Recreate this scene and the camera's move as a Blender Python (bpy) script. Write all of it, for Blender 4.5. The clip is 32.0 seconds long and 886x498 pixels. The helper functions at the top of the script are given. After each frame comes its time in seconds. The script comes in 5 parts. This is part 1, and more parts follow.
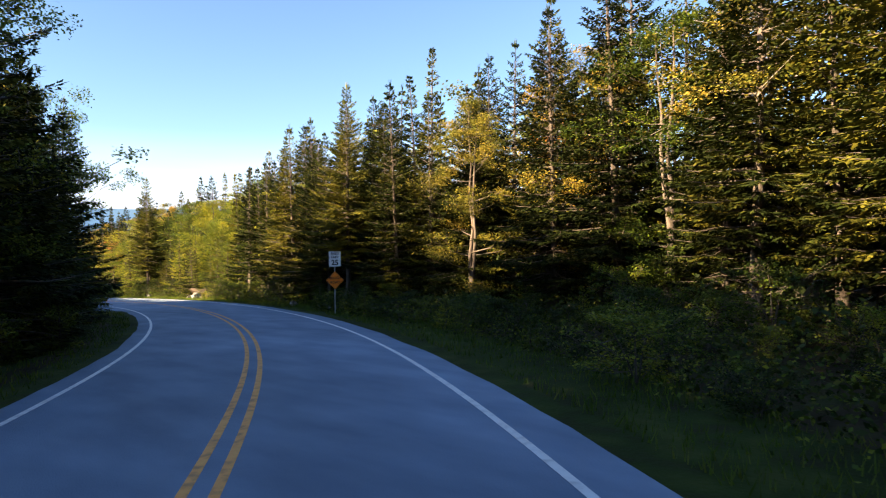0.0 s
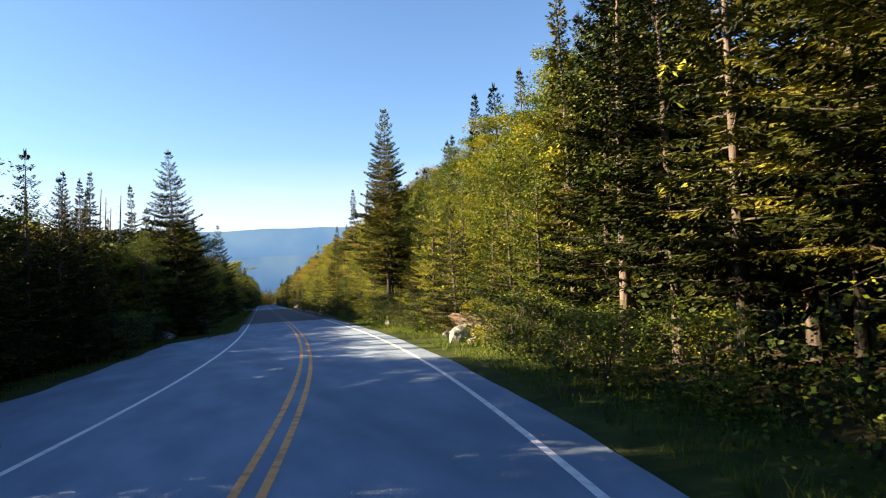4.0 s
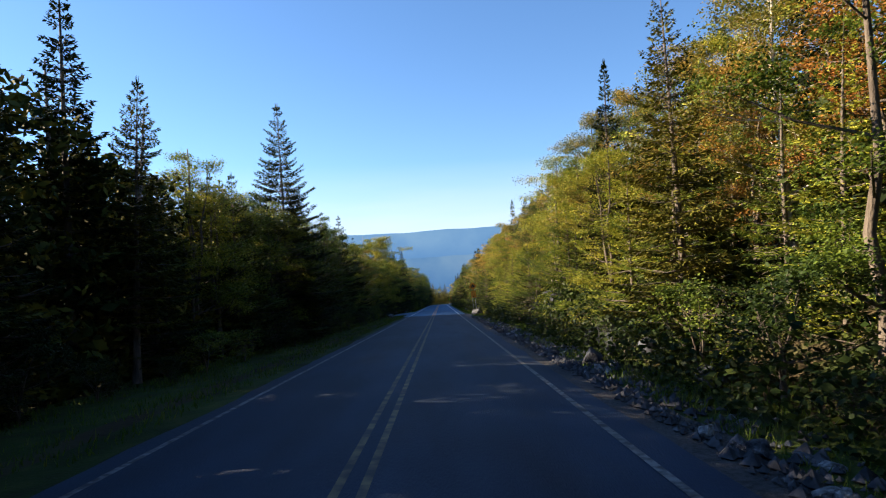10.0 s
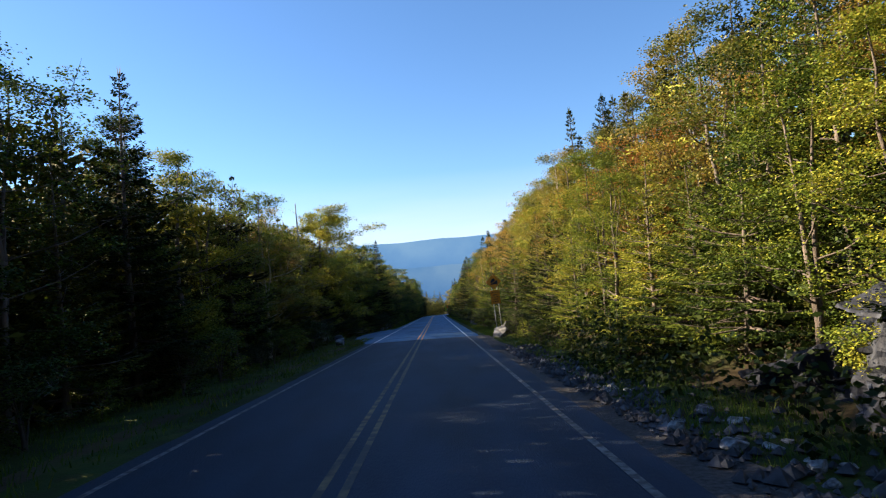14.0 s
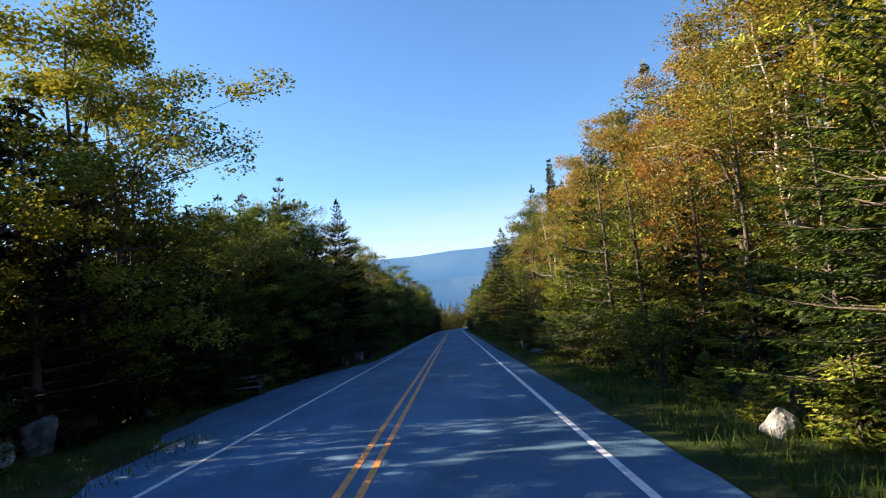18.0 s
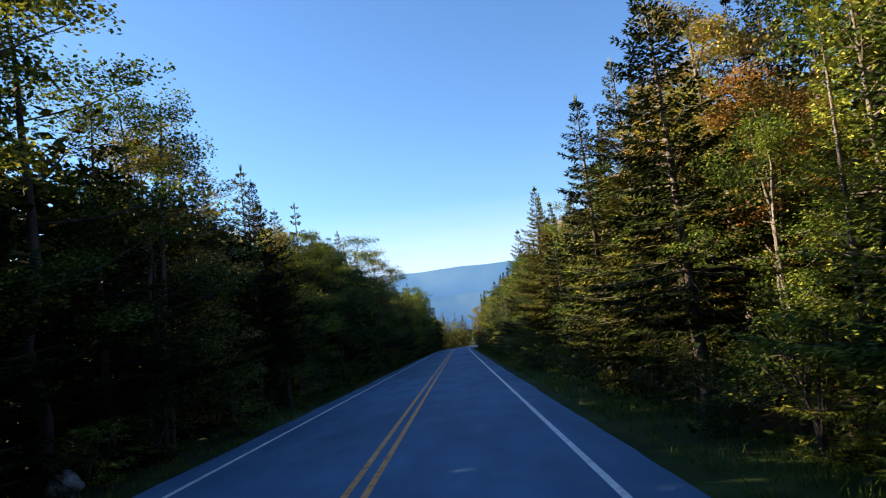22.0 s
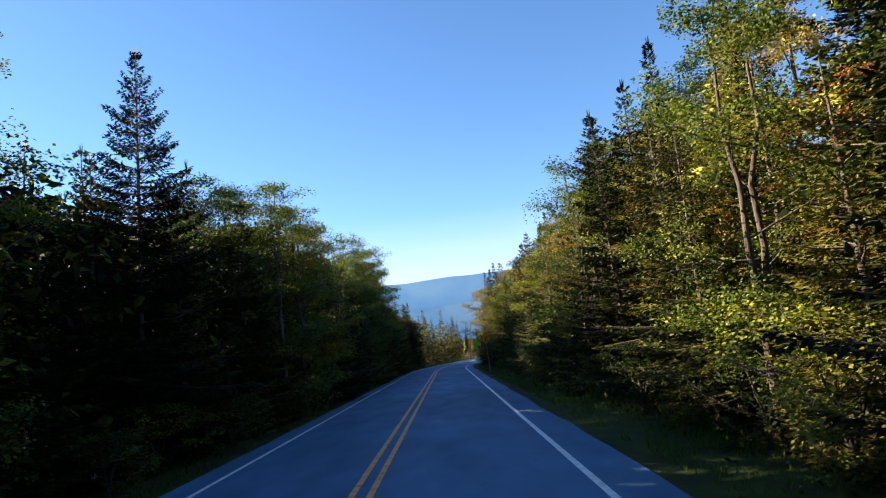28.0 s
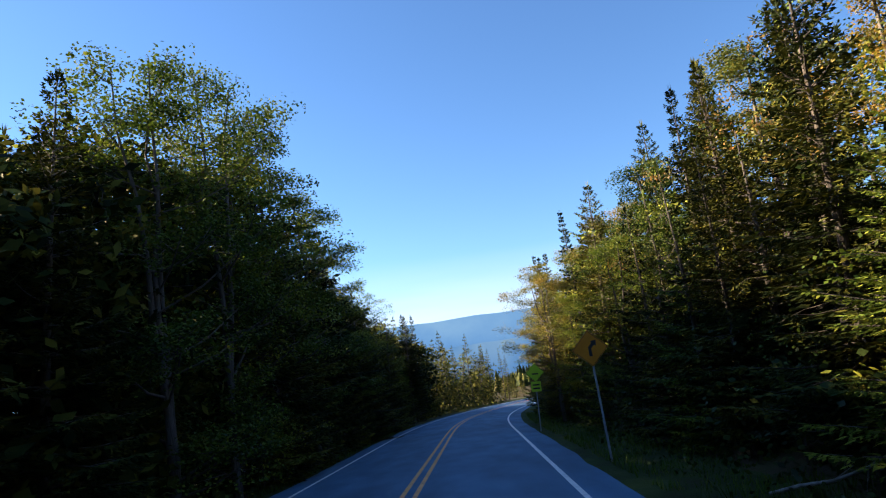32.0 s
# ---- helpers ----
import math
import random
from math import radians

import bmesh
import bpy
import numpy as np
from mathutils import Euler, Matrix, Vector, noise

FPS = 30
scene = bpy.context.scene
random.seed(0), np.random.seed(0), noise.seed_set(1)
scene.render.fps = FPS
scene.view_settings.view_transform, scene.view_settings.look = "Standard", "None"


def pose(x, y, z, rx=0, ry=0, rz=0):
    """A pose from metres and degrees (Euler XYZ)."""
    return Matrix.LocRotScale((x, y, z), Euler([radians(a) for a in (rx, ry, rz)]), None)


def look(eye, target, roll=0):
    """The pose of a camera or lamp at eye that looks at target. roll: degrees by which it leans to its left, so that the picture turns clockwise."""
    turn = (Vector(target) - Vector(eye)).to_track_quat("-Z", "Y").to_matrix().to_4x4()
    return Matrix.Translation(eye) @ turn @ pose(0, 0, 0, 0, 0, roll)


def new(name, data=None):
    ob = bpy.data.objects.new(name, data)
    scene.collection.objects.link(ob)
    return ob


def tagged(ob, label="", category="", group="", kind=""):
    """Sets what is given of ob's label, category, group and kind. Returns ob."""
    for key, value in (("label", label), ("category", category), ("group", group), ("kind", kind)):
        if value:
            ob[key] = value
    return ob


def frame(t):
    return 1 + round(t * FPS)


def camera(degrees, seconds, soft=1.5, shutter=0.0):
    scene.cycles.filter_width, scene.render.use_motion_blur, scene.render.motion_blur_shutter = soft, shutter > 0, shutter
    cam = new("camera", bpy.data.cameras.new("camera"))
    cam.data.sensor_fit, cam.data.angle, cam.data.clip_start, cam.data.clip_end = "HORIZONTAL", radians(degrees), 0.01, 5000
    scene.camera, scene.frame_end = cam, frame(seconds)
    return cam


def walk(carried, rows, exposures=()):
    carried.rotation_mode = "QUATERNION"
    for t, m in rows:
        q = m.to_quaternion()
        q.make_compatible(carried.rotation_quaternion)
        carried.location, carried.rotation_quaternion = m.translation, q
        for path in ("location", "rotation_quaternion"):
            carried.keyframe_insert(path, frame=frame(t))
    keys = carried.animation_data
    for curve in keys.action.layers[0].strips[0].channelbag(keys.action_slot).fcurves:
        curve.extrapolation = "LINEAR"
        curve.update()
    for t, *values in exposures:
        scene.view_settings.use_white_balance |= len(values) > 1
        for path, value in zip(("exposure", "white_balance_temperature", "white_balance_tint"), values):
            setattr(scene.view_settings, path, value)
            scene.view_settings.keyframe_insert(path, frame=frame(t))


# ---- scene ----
cam = camera(70.7, 32.0, soft=1.15, shutter=0.05)
PATH = [
    (0.0, -19.061, -47.643, 4.530, 89.31, 1.03, -42.03),
    (0.5, -15.987, -42.940, 4.255, 89.48, 1.85, -37.55),
    (1.0, -12.865, -37.495, 3.948, 89.93, 2.82, -33.09),
    (1.5, -10.452, -32.665, 3.683, 89.74, 3.47, -29.90),
    (2.0, -8.104, -27.204, 3.391, 89.93, 3.02, -27.41),
    (2.5, -6.279, -22.220, 3.130, 90.06, 2.85, -24.57),
    (3.5, -3.280, -11.166, 2.561, 90.63, 2.58, -19.08),
    (4.5, -1.301, -0.190, 2.010, 91.55, 1.96, -14.04),
    (5.0, -0.494, 5.763, 1.712, 91.63, 1.37, -12.17),
    (5.5, 0.104, 11.430, 1.429, 91.74, 1.19, -9.34),
    (6.0, 0.558, 17.472, 1.128, 92.36, 0.99, -6.11),
    (6.5, 0.860, 22.807, 0.862, 93.04, 0.81, -4.16),
    (7.0, 1.090, 28.901, 0.558, 93.55, 0.10, -4.52),
    (7.5, 1.143, 34.156, 0.295, 93.50, -0.39, -6.06),
    (8.0, 1.162, 39.905, 0.008, 92.63, 0.40, -4.65),
    (8.5, 1.127, 44.932, -0.243, 92.19, 1.09, -2.74),
    (9.0, 1.069, 50.470, -0.519, 91.92, 1.92, -1.92),
    (9.5, 1.076, 55.388, -0.765, 92.38, 2.82, -0.82),
    (10.0, 1.083, 60.773, -1.035, 91.82, 2.94, -0.34),
    (10.5, 1.090, 65.568, -1.274, 91.73, 2.91, -1.08),
    (11.0, 1.106, 71.040, -1.548, 91.67, 3.51, -0.96),
    (11.5, 1.146, 76.209, -1.806, 91.77, 3.94, -1.10),
    (12.0, 1.186, 81.239, -2.058, 91.76, 4.16, -1.25),
    (12.5, 1.225, 86.259, -2.309, 91.87, 4.36, -0.70),
    (13.0, 1.265, 91.167, -2.554, 92.09, 4.56, -0.25),
    (13.5, 1.310, 96.171, -2.804, 92.40, 4.51, -0.28),
    (14.0, 1.355, 101.072, -3.049, 92.70, 4.27, -0.81),
    (14.5, 1.415, 105.980, -3.295, 92.90, 4.44, -0.41),
    (15.0, 1.476, 111.261, -3.559, 93.08, 4.44, -0.62),
    (15.5, 1.501, 115.917, -3.792, 93.32, 5.18, -0.54),
    (16.5, 1.510, 126.215, -4.307, 93.74, 5.61, 0.21),
    (17.5, 1.510, 136.317, -4.812, 94.07, 6.35, 1.00),
    (18.0, 1.530, 141.819, -5.087, 94.01, 6.01, 0.68),
    (18.5, 1.556, 146.646, -5.328, 94.30, 5.45, -0.09),
    (19.0, 1.583, 152.148, -5.603, 94.49, 5.59, -0.82),
    (19.5, 1.644, 157.047, -5.848, 94.38, 5.30, -1.72),
    (20.0, 1.704, 162.634, -6.128, 94.47, 5.07, -1.81),
    (20.5, 1.752, 167.982, -6.395, 94.59, 5.25, -1.16),
    (21.0, 1.800, 173.236, -6.658, 94.78, 5.33, -0.72),
    (21.5, 1.734, 178.480, -6.920, 94.49, 5.84, 0.60),
    (22.0, 1.669, 183.554, -7.174, 95.60, 5.89, 1.20),
    (22.5, 1.603, 188.714, -7.432, 96.91, 6.10, 0.89),
    (23.0, 1.538, 193.955, -7.694, 97.77, 6.03, 0.07),
    (23.5, 1.504, 199.199, -7.956, 98.46, 6.05, 0.09),
    (24.0, 1.470, 204.777, -8.235, 98.16, 6.86, 0.27),
    (24.5, 1.436, 209.676, -8.480, 97.61, 6.79, -0.12),
    (25.0, 1.402, 215.346, -8.763, 97.19, 6.81, -0.20),
    (25.5, 1.435, 220.337, -9.013, 97.06, 6.96, -0.53),
    (26.5, 1.479, 230.715, -9.532, 96.74, 6.83, -0.13),
    (27.5, 1.527, 240.537, -10.023, 96.75, 6.37, 0.03),
    (28.0, 1.550, 246.079, -10.300, 96.57, 6.49, 0.10),
    (28.5, 1.582, 250.777, -10.535, 96.40, 6.24, -0.54),
    (29.0, 1.613, 255.940, -10.793, 96.26, 6.35, -0.93),
    (29.5, 1.644, 260.261, -11.009, 96.14, 6.25, -1.14),
    (30.0, 1.676, 265.087, -11.250, 96.35, 6.11, -1.06),
    (30.5, 1.706, 269.374, -11.465, 96.60, 5.93, -1.49),
    (31.0, 1.736, 273.405, -11.666, 97.89, 6.12, 1.06),
    (31.5, 1.766, 277.483, -11.870, 99.55, 6.63, 2.54),
    (32.0, 1.724, 281.562, -12.074, 100.43, 6.99, 2.65),
]
walk(cam, [(r[0], pose(*r[1:])) for r in PATH], exposures=[(0.0, 3.08, 6600, 12), (2.5, 2.9, 6400, 12), (5.0, 2.58, 5950, 11), (10.0, 2.48, 5550, 10), (18.0, 2.52, 5500, 10), (32.0, 2.62, 5450, 10)])

# ---- light ----
SUN_EL, SUN_AZ = 23.0, 283.0        # degrees; azimuth clockwise from +Y
sun = new("sun", bpy.data.lights.new("sun", "SUN"))
sun.data.energy, sun.data.angle, sun.data.color = 5.0, radians(0.55), (1.0, 0.72, 0.4)
_a, _e = radians(SUN_AZ), radians(SUN_EL)
sun_way = Vector((math.sin(_a) * math.cos(_e), math.cos(_a) * math.cos(_e), math.sin(_e)))
sun.matrix_world = look(sun_way * 100, (0, 0, 0))

world = bpy.data.worlds.new("sky")
scene.world = world
world.use_nodes = True
wn, wl = world.node_tree.nodes, world.node_tree.links
sky = wn.new("ShaderNodeTexSky")
sky.sky_type, sky.sun_disc = "NISHITA", False
sky.sun_elevation, sky.sun_rotation = _e, _a
sky.air_density, sky.dust_density, sky.ozone_density = 1.0, 0.15, 3.5
bg = wn["Background"]
bg.inputs["Strength"].default_value = 0.036
# thin streaks of cloud low over the horizon
wco = wn.new("ShaderNodeTexCoord")
wmap = wn.new("ShaderNodeMapping")
wmap.inputs["Scale"].default_value = (3.0, 3.0, 26.0)
wno = wn.new("ShaderNodeTexNoise")
wno.inputs["Scale"].default_value, wno.inputs["Detail"].default_value = 1.6, 6.0
wl.new(wco.outputs["Generated"], wmap.inputs["Vector"])
wl.new(wmap.outputs["Vector"], wno.inputs["Vector"])
wsep = wn.new("ShaderNodeSeparateXYZ")
wl.new(wco.outputs["Generated"], wsep.inputs["Vector"])
wband = wn.new("ShaderNodeValToRGB")
wband.color_ramp.elements[0].position, wband.color_ramp.elements[0].color = 0.0, (1, 1, 1, 1)
wband.color_ramp.elements[1].position, wband.color_ramp.elements[1].color = 0.17, (0, 0, 0, 1)
wl.new(wsep.outputs["Z"], wband.inputs["Fac"])
wst = wn.new("ShaderNodeValToRGB")
wst.color_ramp.elements[0].position, wst.color_ramp.elements[1].position = 0.4, 0.8
wst.color_ramp.elements[0].color = (0.65, 0.65, 0.65, 1)
wl.new(wno.outputs["Fac"], wst.inputs["Fac"])
wmul = wn.new("ShaderNodeMath")
wmul.operation = "MULTIPLY"
wl.new(wband.outputs["Color"], wmul.inputs[0])
wl.new(wst.outputs["Color"], wmul.inputs[1])
wmix = wn.new("ShaderNodeMixRGB")
wmix.inputs["Color2"].default_value = (5.3, 5.1, 6.1, 1)
wl.new(wmul.outputs["Value"], wmix.inputs["Fac"])
wl.new(sky.outputs["Color"], wmix.inputs["Color1"])
wl.new(wmix.outputs["Color"], bg.inputs["Color"])


# ---- materials ----
def material(name, ramp, scale=4.0, rough=0.85, bump=0.0, bump_scale=30.0, coords="Object", detail=6.0, spec=0.3,
             island=0.0, per_object=0.0, translucent=0.0, stretch=(1, 1, 1), big=0.0, big_scale=0.3):
    """Noise through a colour ramp, with relief; hue and value may vary by island or by object."""
    m = bpy.data.materials.new(name)
    m.use_nodes = True
    n, l = m.node_tree.nodes, m.node_tree.links
    b = n["Principled BSDF"]
    b.inputs["Roughness"].default_value = rough
    b.inputs["Specular IOR Level"].default_value = spec
    co = n.new("ShaderNodeTexCoord")
    mp = n.new("ShaderNodeMapping")
    mp.inputs["Scale"].default_value = stretch
    l.new(co.outputs[coords], mp.inputs["Vector"])
    no = n.new("ShaderNodeTexNoise")
    no.inputs["Scale"].default_value, no.inputs["Detail"].default_value = scale, detail
    l.new(mp.outputs["Vector"], no.inputs["Vector"])
    cr = n.new("ShaderNodeValToRGB")
    el = cr.color_ramp.elements
    while len(el) < len(ramp):
        el.new(0.5)
    for e, (p, c) in zip(el, ramp):
        e.position, e.color = p, (*c, 1)
    fac = no.outputs["Fac"]
    col = None
    if island or per_object:
        geo, obi = n.new("ShaderNodeNewGeometry"), n.new("ShaderNodeObjectInfo")
        a1, a2 = n.new("ShaderNodeMath"), n.new("ShaderNodeMath")
        a1.operation = a2.operation = "MULTIPLY_ADD"
        a1.inputs[1].default_value, a2.inputs[1].default_value = island, per_object
        l.new(geo.outputs["Random Per Island"], a1.inputs[0])
        l.new(obi.outputs["Random"], a2.inputs[0])
        sub = n.new("ShaderNodeMath")
        sub.operation = "ADD"
        sub.inputs[1].default_value = -(island + per_object) / 2
        l.new(no.outputs["Fac"], sub.inputs[0])
        l.new(sub.outputs[0], a1.inputs[2])
        l.new(a1.outputs[0], a2.inputs[2])
        fac = a2.outputs[0]
    l.new(fac, cr.inputs["Fac"])
    col = cr.outputs["Color"]
    if big:
        n2 = n.new("ShaderNodeTexNoise")
        n2.inputs["Scale"].default_value, n2.inputs["Detail"].default_value = big_scale, 3.0
        l.new(mp.outputs["Vector"], n2.inputs["Vector"])
        hs = n.new("ShaderNodeHueSaturation")
        mr = n.new("ShaderNodeMapRange")
        mr.inputs["From Min"].default_value, mr.inputs["From Max"].default_value = 0.3, 0.7
        mr.inputs["To Min"].default_value, mr.inputs["To Max"].default_value = 1 - big, 1 + big
        l.new(n2.outputs["Fac"], mr.inputs["Value"])
        l.new(mr.outputs["Result"], hs.inputs["Value"])
        l.new(col, hs.inputs["Color"])
        col = hs.outputs["Color"]
    l.new(col, b.inputs["Base Color"])
    if bump:
        n3 = n.new("ShaderNodeTexNoise")
        n3.inputs["Scale"].default_value, n3.inputs["Detail"].default_value = bump_scale, 5.0
        l.new(mp.outputs["Vector"], n3.inputs["Vector"])
        bu = n.new("ShaderNodeBump")
        bu.inputs["Strength"].default_value, bu.inputs["Distance"].default_value = bump, 0.05
        l.new(n3.outputs["Fac"], bu.inputs["Height"])
        l.new(bu.outputs["Normal"], b.inputs["Normal"])
    if translucent:
        tr, mx = n.new("ShaderNodeBsdfTranslucent"), n.new("ShaderNodeMixShader")
        l.new(col, tr.inputs["Color"])
        mx.inputs["Fac"].default_value = translucent
        l.new(b.outputs[0], mx.inputs[1])
        l.new(tr.outputs[0], mx.inputs[2])
        l.new(mx.outputs[0], n["Material Output"].inputs["Surface"])
    return m


# Skylight's blue is mixed into all three asphalt colours; the pavement itself is grey.
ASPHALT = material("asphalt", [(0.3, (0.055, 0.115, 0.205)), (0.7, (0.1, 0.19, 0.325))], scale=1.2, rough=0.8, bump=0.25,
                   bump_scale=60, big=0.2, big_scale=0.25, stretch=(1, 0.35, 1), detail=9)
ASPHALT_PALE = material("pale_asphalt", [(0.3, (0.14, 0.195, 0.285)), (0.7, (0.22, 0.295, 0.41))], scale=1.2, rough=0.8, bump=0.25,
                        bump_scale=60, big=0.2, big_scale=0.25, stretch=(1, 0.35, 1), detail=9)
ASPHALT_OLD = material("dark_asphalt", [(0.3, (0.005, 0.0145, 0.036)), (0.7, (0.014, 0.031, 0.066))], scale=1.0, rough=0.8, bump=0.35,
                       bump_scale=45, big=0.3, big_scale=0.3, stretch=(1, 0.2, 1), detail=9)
PAINT_W = material("white_paint", [(0.3, (0.58, 0.58, 0.6)), (0.5, (0.82, 0.82, 0.83)), (0.75, (0.88, 0.88, 0.88))], scale=5, rough=0.6, detail=8)
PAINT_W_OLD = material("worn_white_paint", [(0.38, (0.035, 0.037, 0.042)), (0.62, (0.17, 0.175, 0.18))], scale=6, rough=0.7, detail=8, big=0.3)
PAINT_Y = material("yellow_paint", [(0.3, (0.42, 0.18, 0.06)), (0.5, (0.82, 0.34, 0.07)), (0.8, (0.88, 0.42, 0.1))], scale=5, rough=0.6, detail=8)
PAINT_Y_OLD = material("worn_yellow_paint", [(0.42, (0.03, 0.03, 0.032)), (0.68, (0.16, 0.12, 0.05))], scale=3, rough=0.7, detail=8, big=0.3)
GROUND = material("forest_floor", [(0.25, (0.018, 0.014, 0.009)), (0.5, (0.045, 0.036, 0.02)), (0.72, (0.035, 0.05, 0.014))], scale=0.7,
                  rough=0.95, bump=0.6, bump_scale=9, big=0.35, big_scale=0.12, spec=0.1)
VERGE = material("verge_turf", [(0.25, (0.03, 0.028, 0.014)), (0.5, (0.03, 0.048, 0.01)), (0.75, (0.06, 0.07, 0.018))], scale=1.4,
                 rough=0.95, bump=0.6, bump_scale=14, big=0.3, spec=0.1)
GRAVEL = material("gravel", [(0.3, (0.02, 0.021, 0.024)), (0.7, (0.075, 0.075, 0.078))], scale=14, rough=0.9, bump=0.7, bump_scale=40, big=0.25)
GRASS = material("grass_blades", [(0.2, (0.03, 0.06, 0.008)), (0.55, (0.085, 0.135, 0.016)), (0.85, (0.2, 0.19, 0.04))], scale=0.5,
                 rough=0.8, island=0.35, translucent=0.35, spec=0.15)
BARK = material("grey_bark", [(0.3, (0.035, 0.028, 0.024)), (0.7, (0.13, 0.11, 0.095))], scale=6, rough=0.95, bump=0.8, bump_scale=20,
                stretch=(1, 1, 0.25), per_object=0.2)
BIRCH = material("birch_bark", [(0.3, (0.06, 0.05, 0.045)), (0.42, (0.28, 0.26, 0.23)), (0.7, (0.45, 0.42, 0.37))], scale=5, rough=0.8, bump=0.3,
                 bump_scale=12, stretch=(0.6, 0.6, 2.5), per_object=0.1)
DEADWOOD = material("silvered_dead_wood", [(0.3, (0.1, 0.09, 0.08)), (0.7, (0.3, 0.28, 0.26))], scale=8, rough=0.9, stretch=(1, 1, 0.2))
# Needle colours are split by light: dark for shaded trees, brighter copies for sunlit.
SPRUCE = material("spruce_needles", [(0.25, (0.005, 0.009, 0.003)), (0.52, (0.022, 0.032, 0.006)), (0.8, (0.13, 0.12, 0.016))], scale=0.8, rough=0.75,
                  island=0.25, per_object=0.4, translucent=0.06, spec=0.08)
# spruce needles turned olive and lighter, as the sun makes them look
SPRUCE_SUNLIT = material("sunlit_spruce_needles", [(0.25, (0.014, 0.021, 0.005)), (0.5, (0.06, 0.07, 0.012)), (0.8, (0.21, 0.19, 0.026))], scale=0.8, rough=0.75,
                        island=0.25, per_object=0.3, translucent=0.1, spec=0.1)
# Fir needles brightened for the sunlit side; left firs take the dark spruce set.
FIR_SUNLIT = material("sunlit_balsam_fir_needles", [(0.28, (0.018, 0.034, 0.005)), (0.5, (0.1, 0.14, 0.014)), (0.78, (0.3, 0.3, 0.03))], scale=0.8, rough=0.7,
               island=0.3, per_object=0.4, translucent=0.12, spec=0.15)
LEAF_G = material("green_leaves", [(0.26, (0.018, 0.036, 0.004)), (0.5, (0.1, 0.142, 0.012)), (0.8, (0.3, 0.275, 0.022))], scale=0.9, rough=0.6,
                  island=0.25, per_object=0.45, translucent=0.24, spec=0.2)
# Darker copy of the leaf green, with the undergrowth's shade put into the colour.
SHADED_FERN = material("shaded_fern_and_shrub_leaves", [(0.15, (0.006, 0.014, 0.003)), (0.5, (0.02, 0.036, 0.005)), (0.85, (0.07, 0.08, 0.01))], scale=0.9, rough=0.6,
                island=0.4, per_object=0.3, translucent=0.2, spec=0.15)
LEAF_Y = material("yellowing_leaves", [(0.25, (0.075, 0.095, 0.014)), (0.52, (0.22, 0.185, 0.026)), (0.85, (0.38, 0.215, 0.034))], scale=0.9, rough=0.55,
                  island=0.25, per_object=0.45, translucent=0.26, spec=0.25)
LEAF_O = material("rusty_leaves", [(0.25, (0.11, 0.085, 0.014)), (0.52, (0.21, 0.125, 0.022)), (0.85, (0.3, 0.12, 0.024))], scale=0.9, rough=0.55,
                  island=0.25, per_object=0.4, translucent=0.26, spec=0.25)
ROCK = material("grey_granite", [(0.25, (0.02, 0.022, 0.028)), (0.5, (0.08, 0.085, 0.097)), (0.78, (0.24, 0.245, 0.26))], scale=3.2, rough=0.9, bump=0.9,
                bump_scale=8, per_object=0.25, big=0.3, big_scale=0.9)
PALE_ROCK = material("pale_granite", [(0.25, (0.06, 0.063, 0.07)), (0.5, (0.2, 0.205, 0.215)), (0.78, (0.42, 0.42, 0.43))], scale=3.4, rough=0.9, bump=0.9,
                     bump_scale=8, per_object=0.2, big=0.3, big_scale=0.9)
# Granite darkened and blued: the cut's shade is put into the rock's colour.
DARK_ROCK = material("shade_darkened_rock", [(0.25, (0.003, 0.004, 0.008)), (0.5, (0.012, 0.015, 0.026)), (0.8, (0.075, 0.085, 0.115))], scale=3.4, rough=0.75, bump=1.0,
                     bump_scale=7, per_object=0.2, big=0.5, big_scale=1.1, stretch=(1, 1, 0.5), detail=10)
STEEL = material("galvanised_steel", [(0.3, (0.2, 0.21, 0.22)), (0.7, (0.34, 0.35, 0.36))], scale=9, rough=0.5)
SIGN_W = material("white_sheeting", [(0.3, (0.68, 0.69, 0.7)), (0.7, (0.78, 0.78, 0.78))], scale=3, rough=0.45)
SIGN_O = material("orange_sheeting", [(0.3, (0.72, 0.17, 0.01)), (0.7, (0.82, 0.22, 0.015))], scale=3, rough=0.45)
SIGN_Y = material("amber_sheeting", [(0.3, (0.5, 0.19, 0.006)), (0.7, (0.6, 0.24, 0.01))], scale=3, rough=0.45)
SIGN_G = material("yellow_green_sheeting", [(0.3, (0.5, 0.68, 0.02)), (0.7, (0.58, 0.76, 0.03))], scale=3, rough=0.45)
SIGN_K = material("black_sheeting", [(0.3, (0.012, 0.012, 0.012)), (0.7, (0.03, 0.03, 0.03))], scale=3, rough=0.5)
SIGN_B = material("bare_aluminium", [(0.3, (0.22, 0.22, 0.23)), (0.7, (0.32, 0.32, 0.33))], scale=3, rough=0.45)


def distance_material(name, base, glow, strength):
    """Far land: forest colour, with the haze's blue light added as a glow of the surface."""
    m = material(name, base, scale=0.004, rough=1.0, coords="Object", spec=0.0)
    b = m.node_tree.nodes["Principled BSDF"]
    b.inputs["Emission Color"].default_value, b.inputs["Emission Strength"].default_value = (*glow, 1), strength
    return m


# the blue glow colours stand for haze in front of the dark woods
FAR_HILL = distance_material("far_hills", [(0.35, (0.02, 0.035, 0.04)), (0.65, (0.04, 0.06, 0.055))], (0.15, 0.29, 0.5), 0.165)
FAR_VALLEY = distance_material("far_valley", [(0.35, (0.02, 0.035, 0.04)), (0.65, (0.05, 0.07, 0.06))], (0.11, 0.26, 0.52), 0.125)


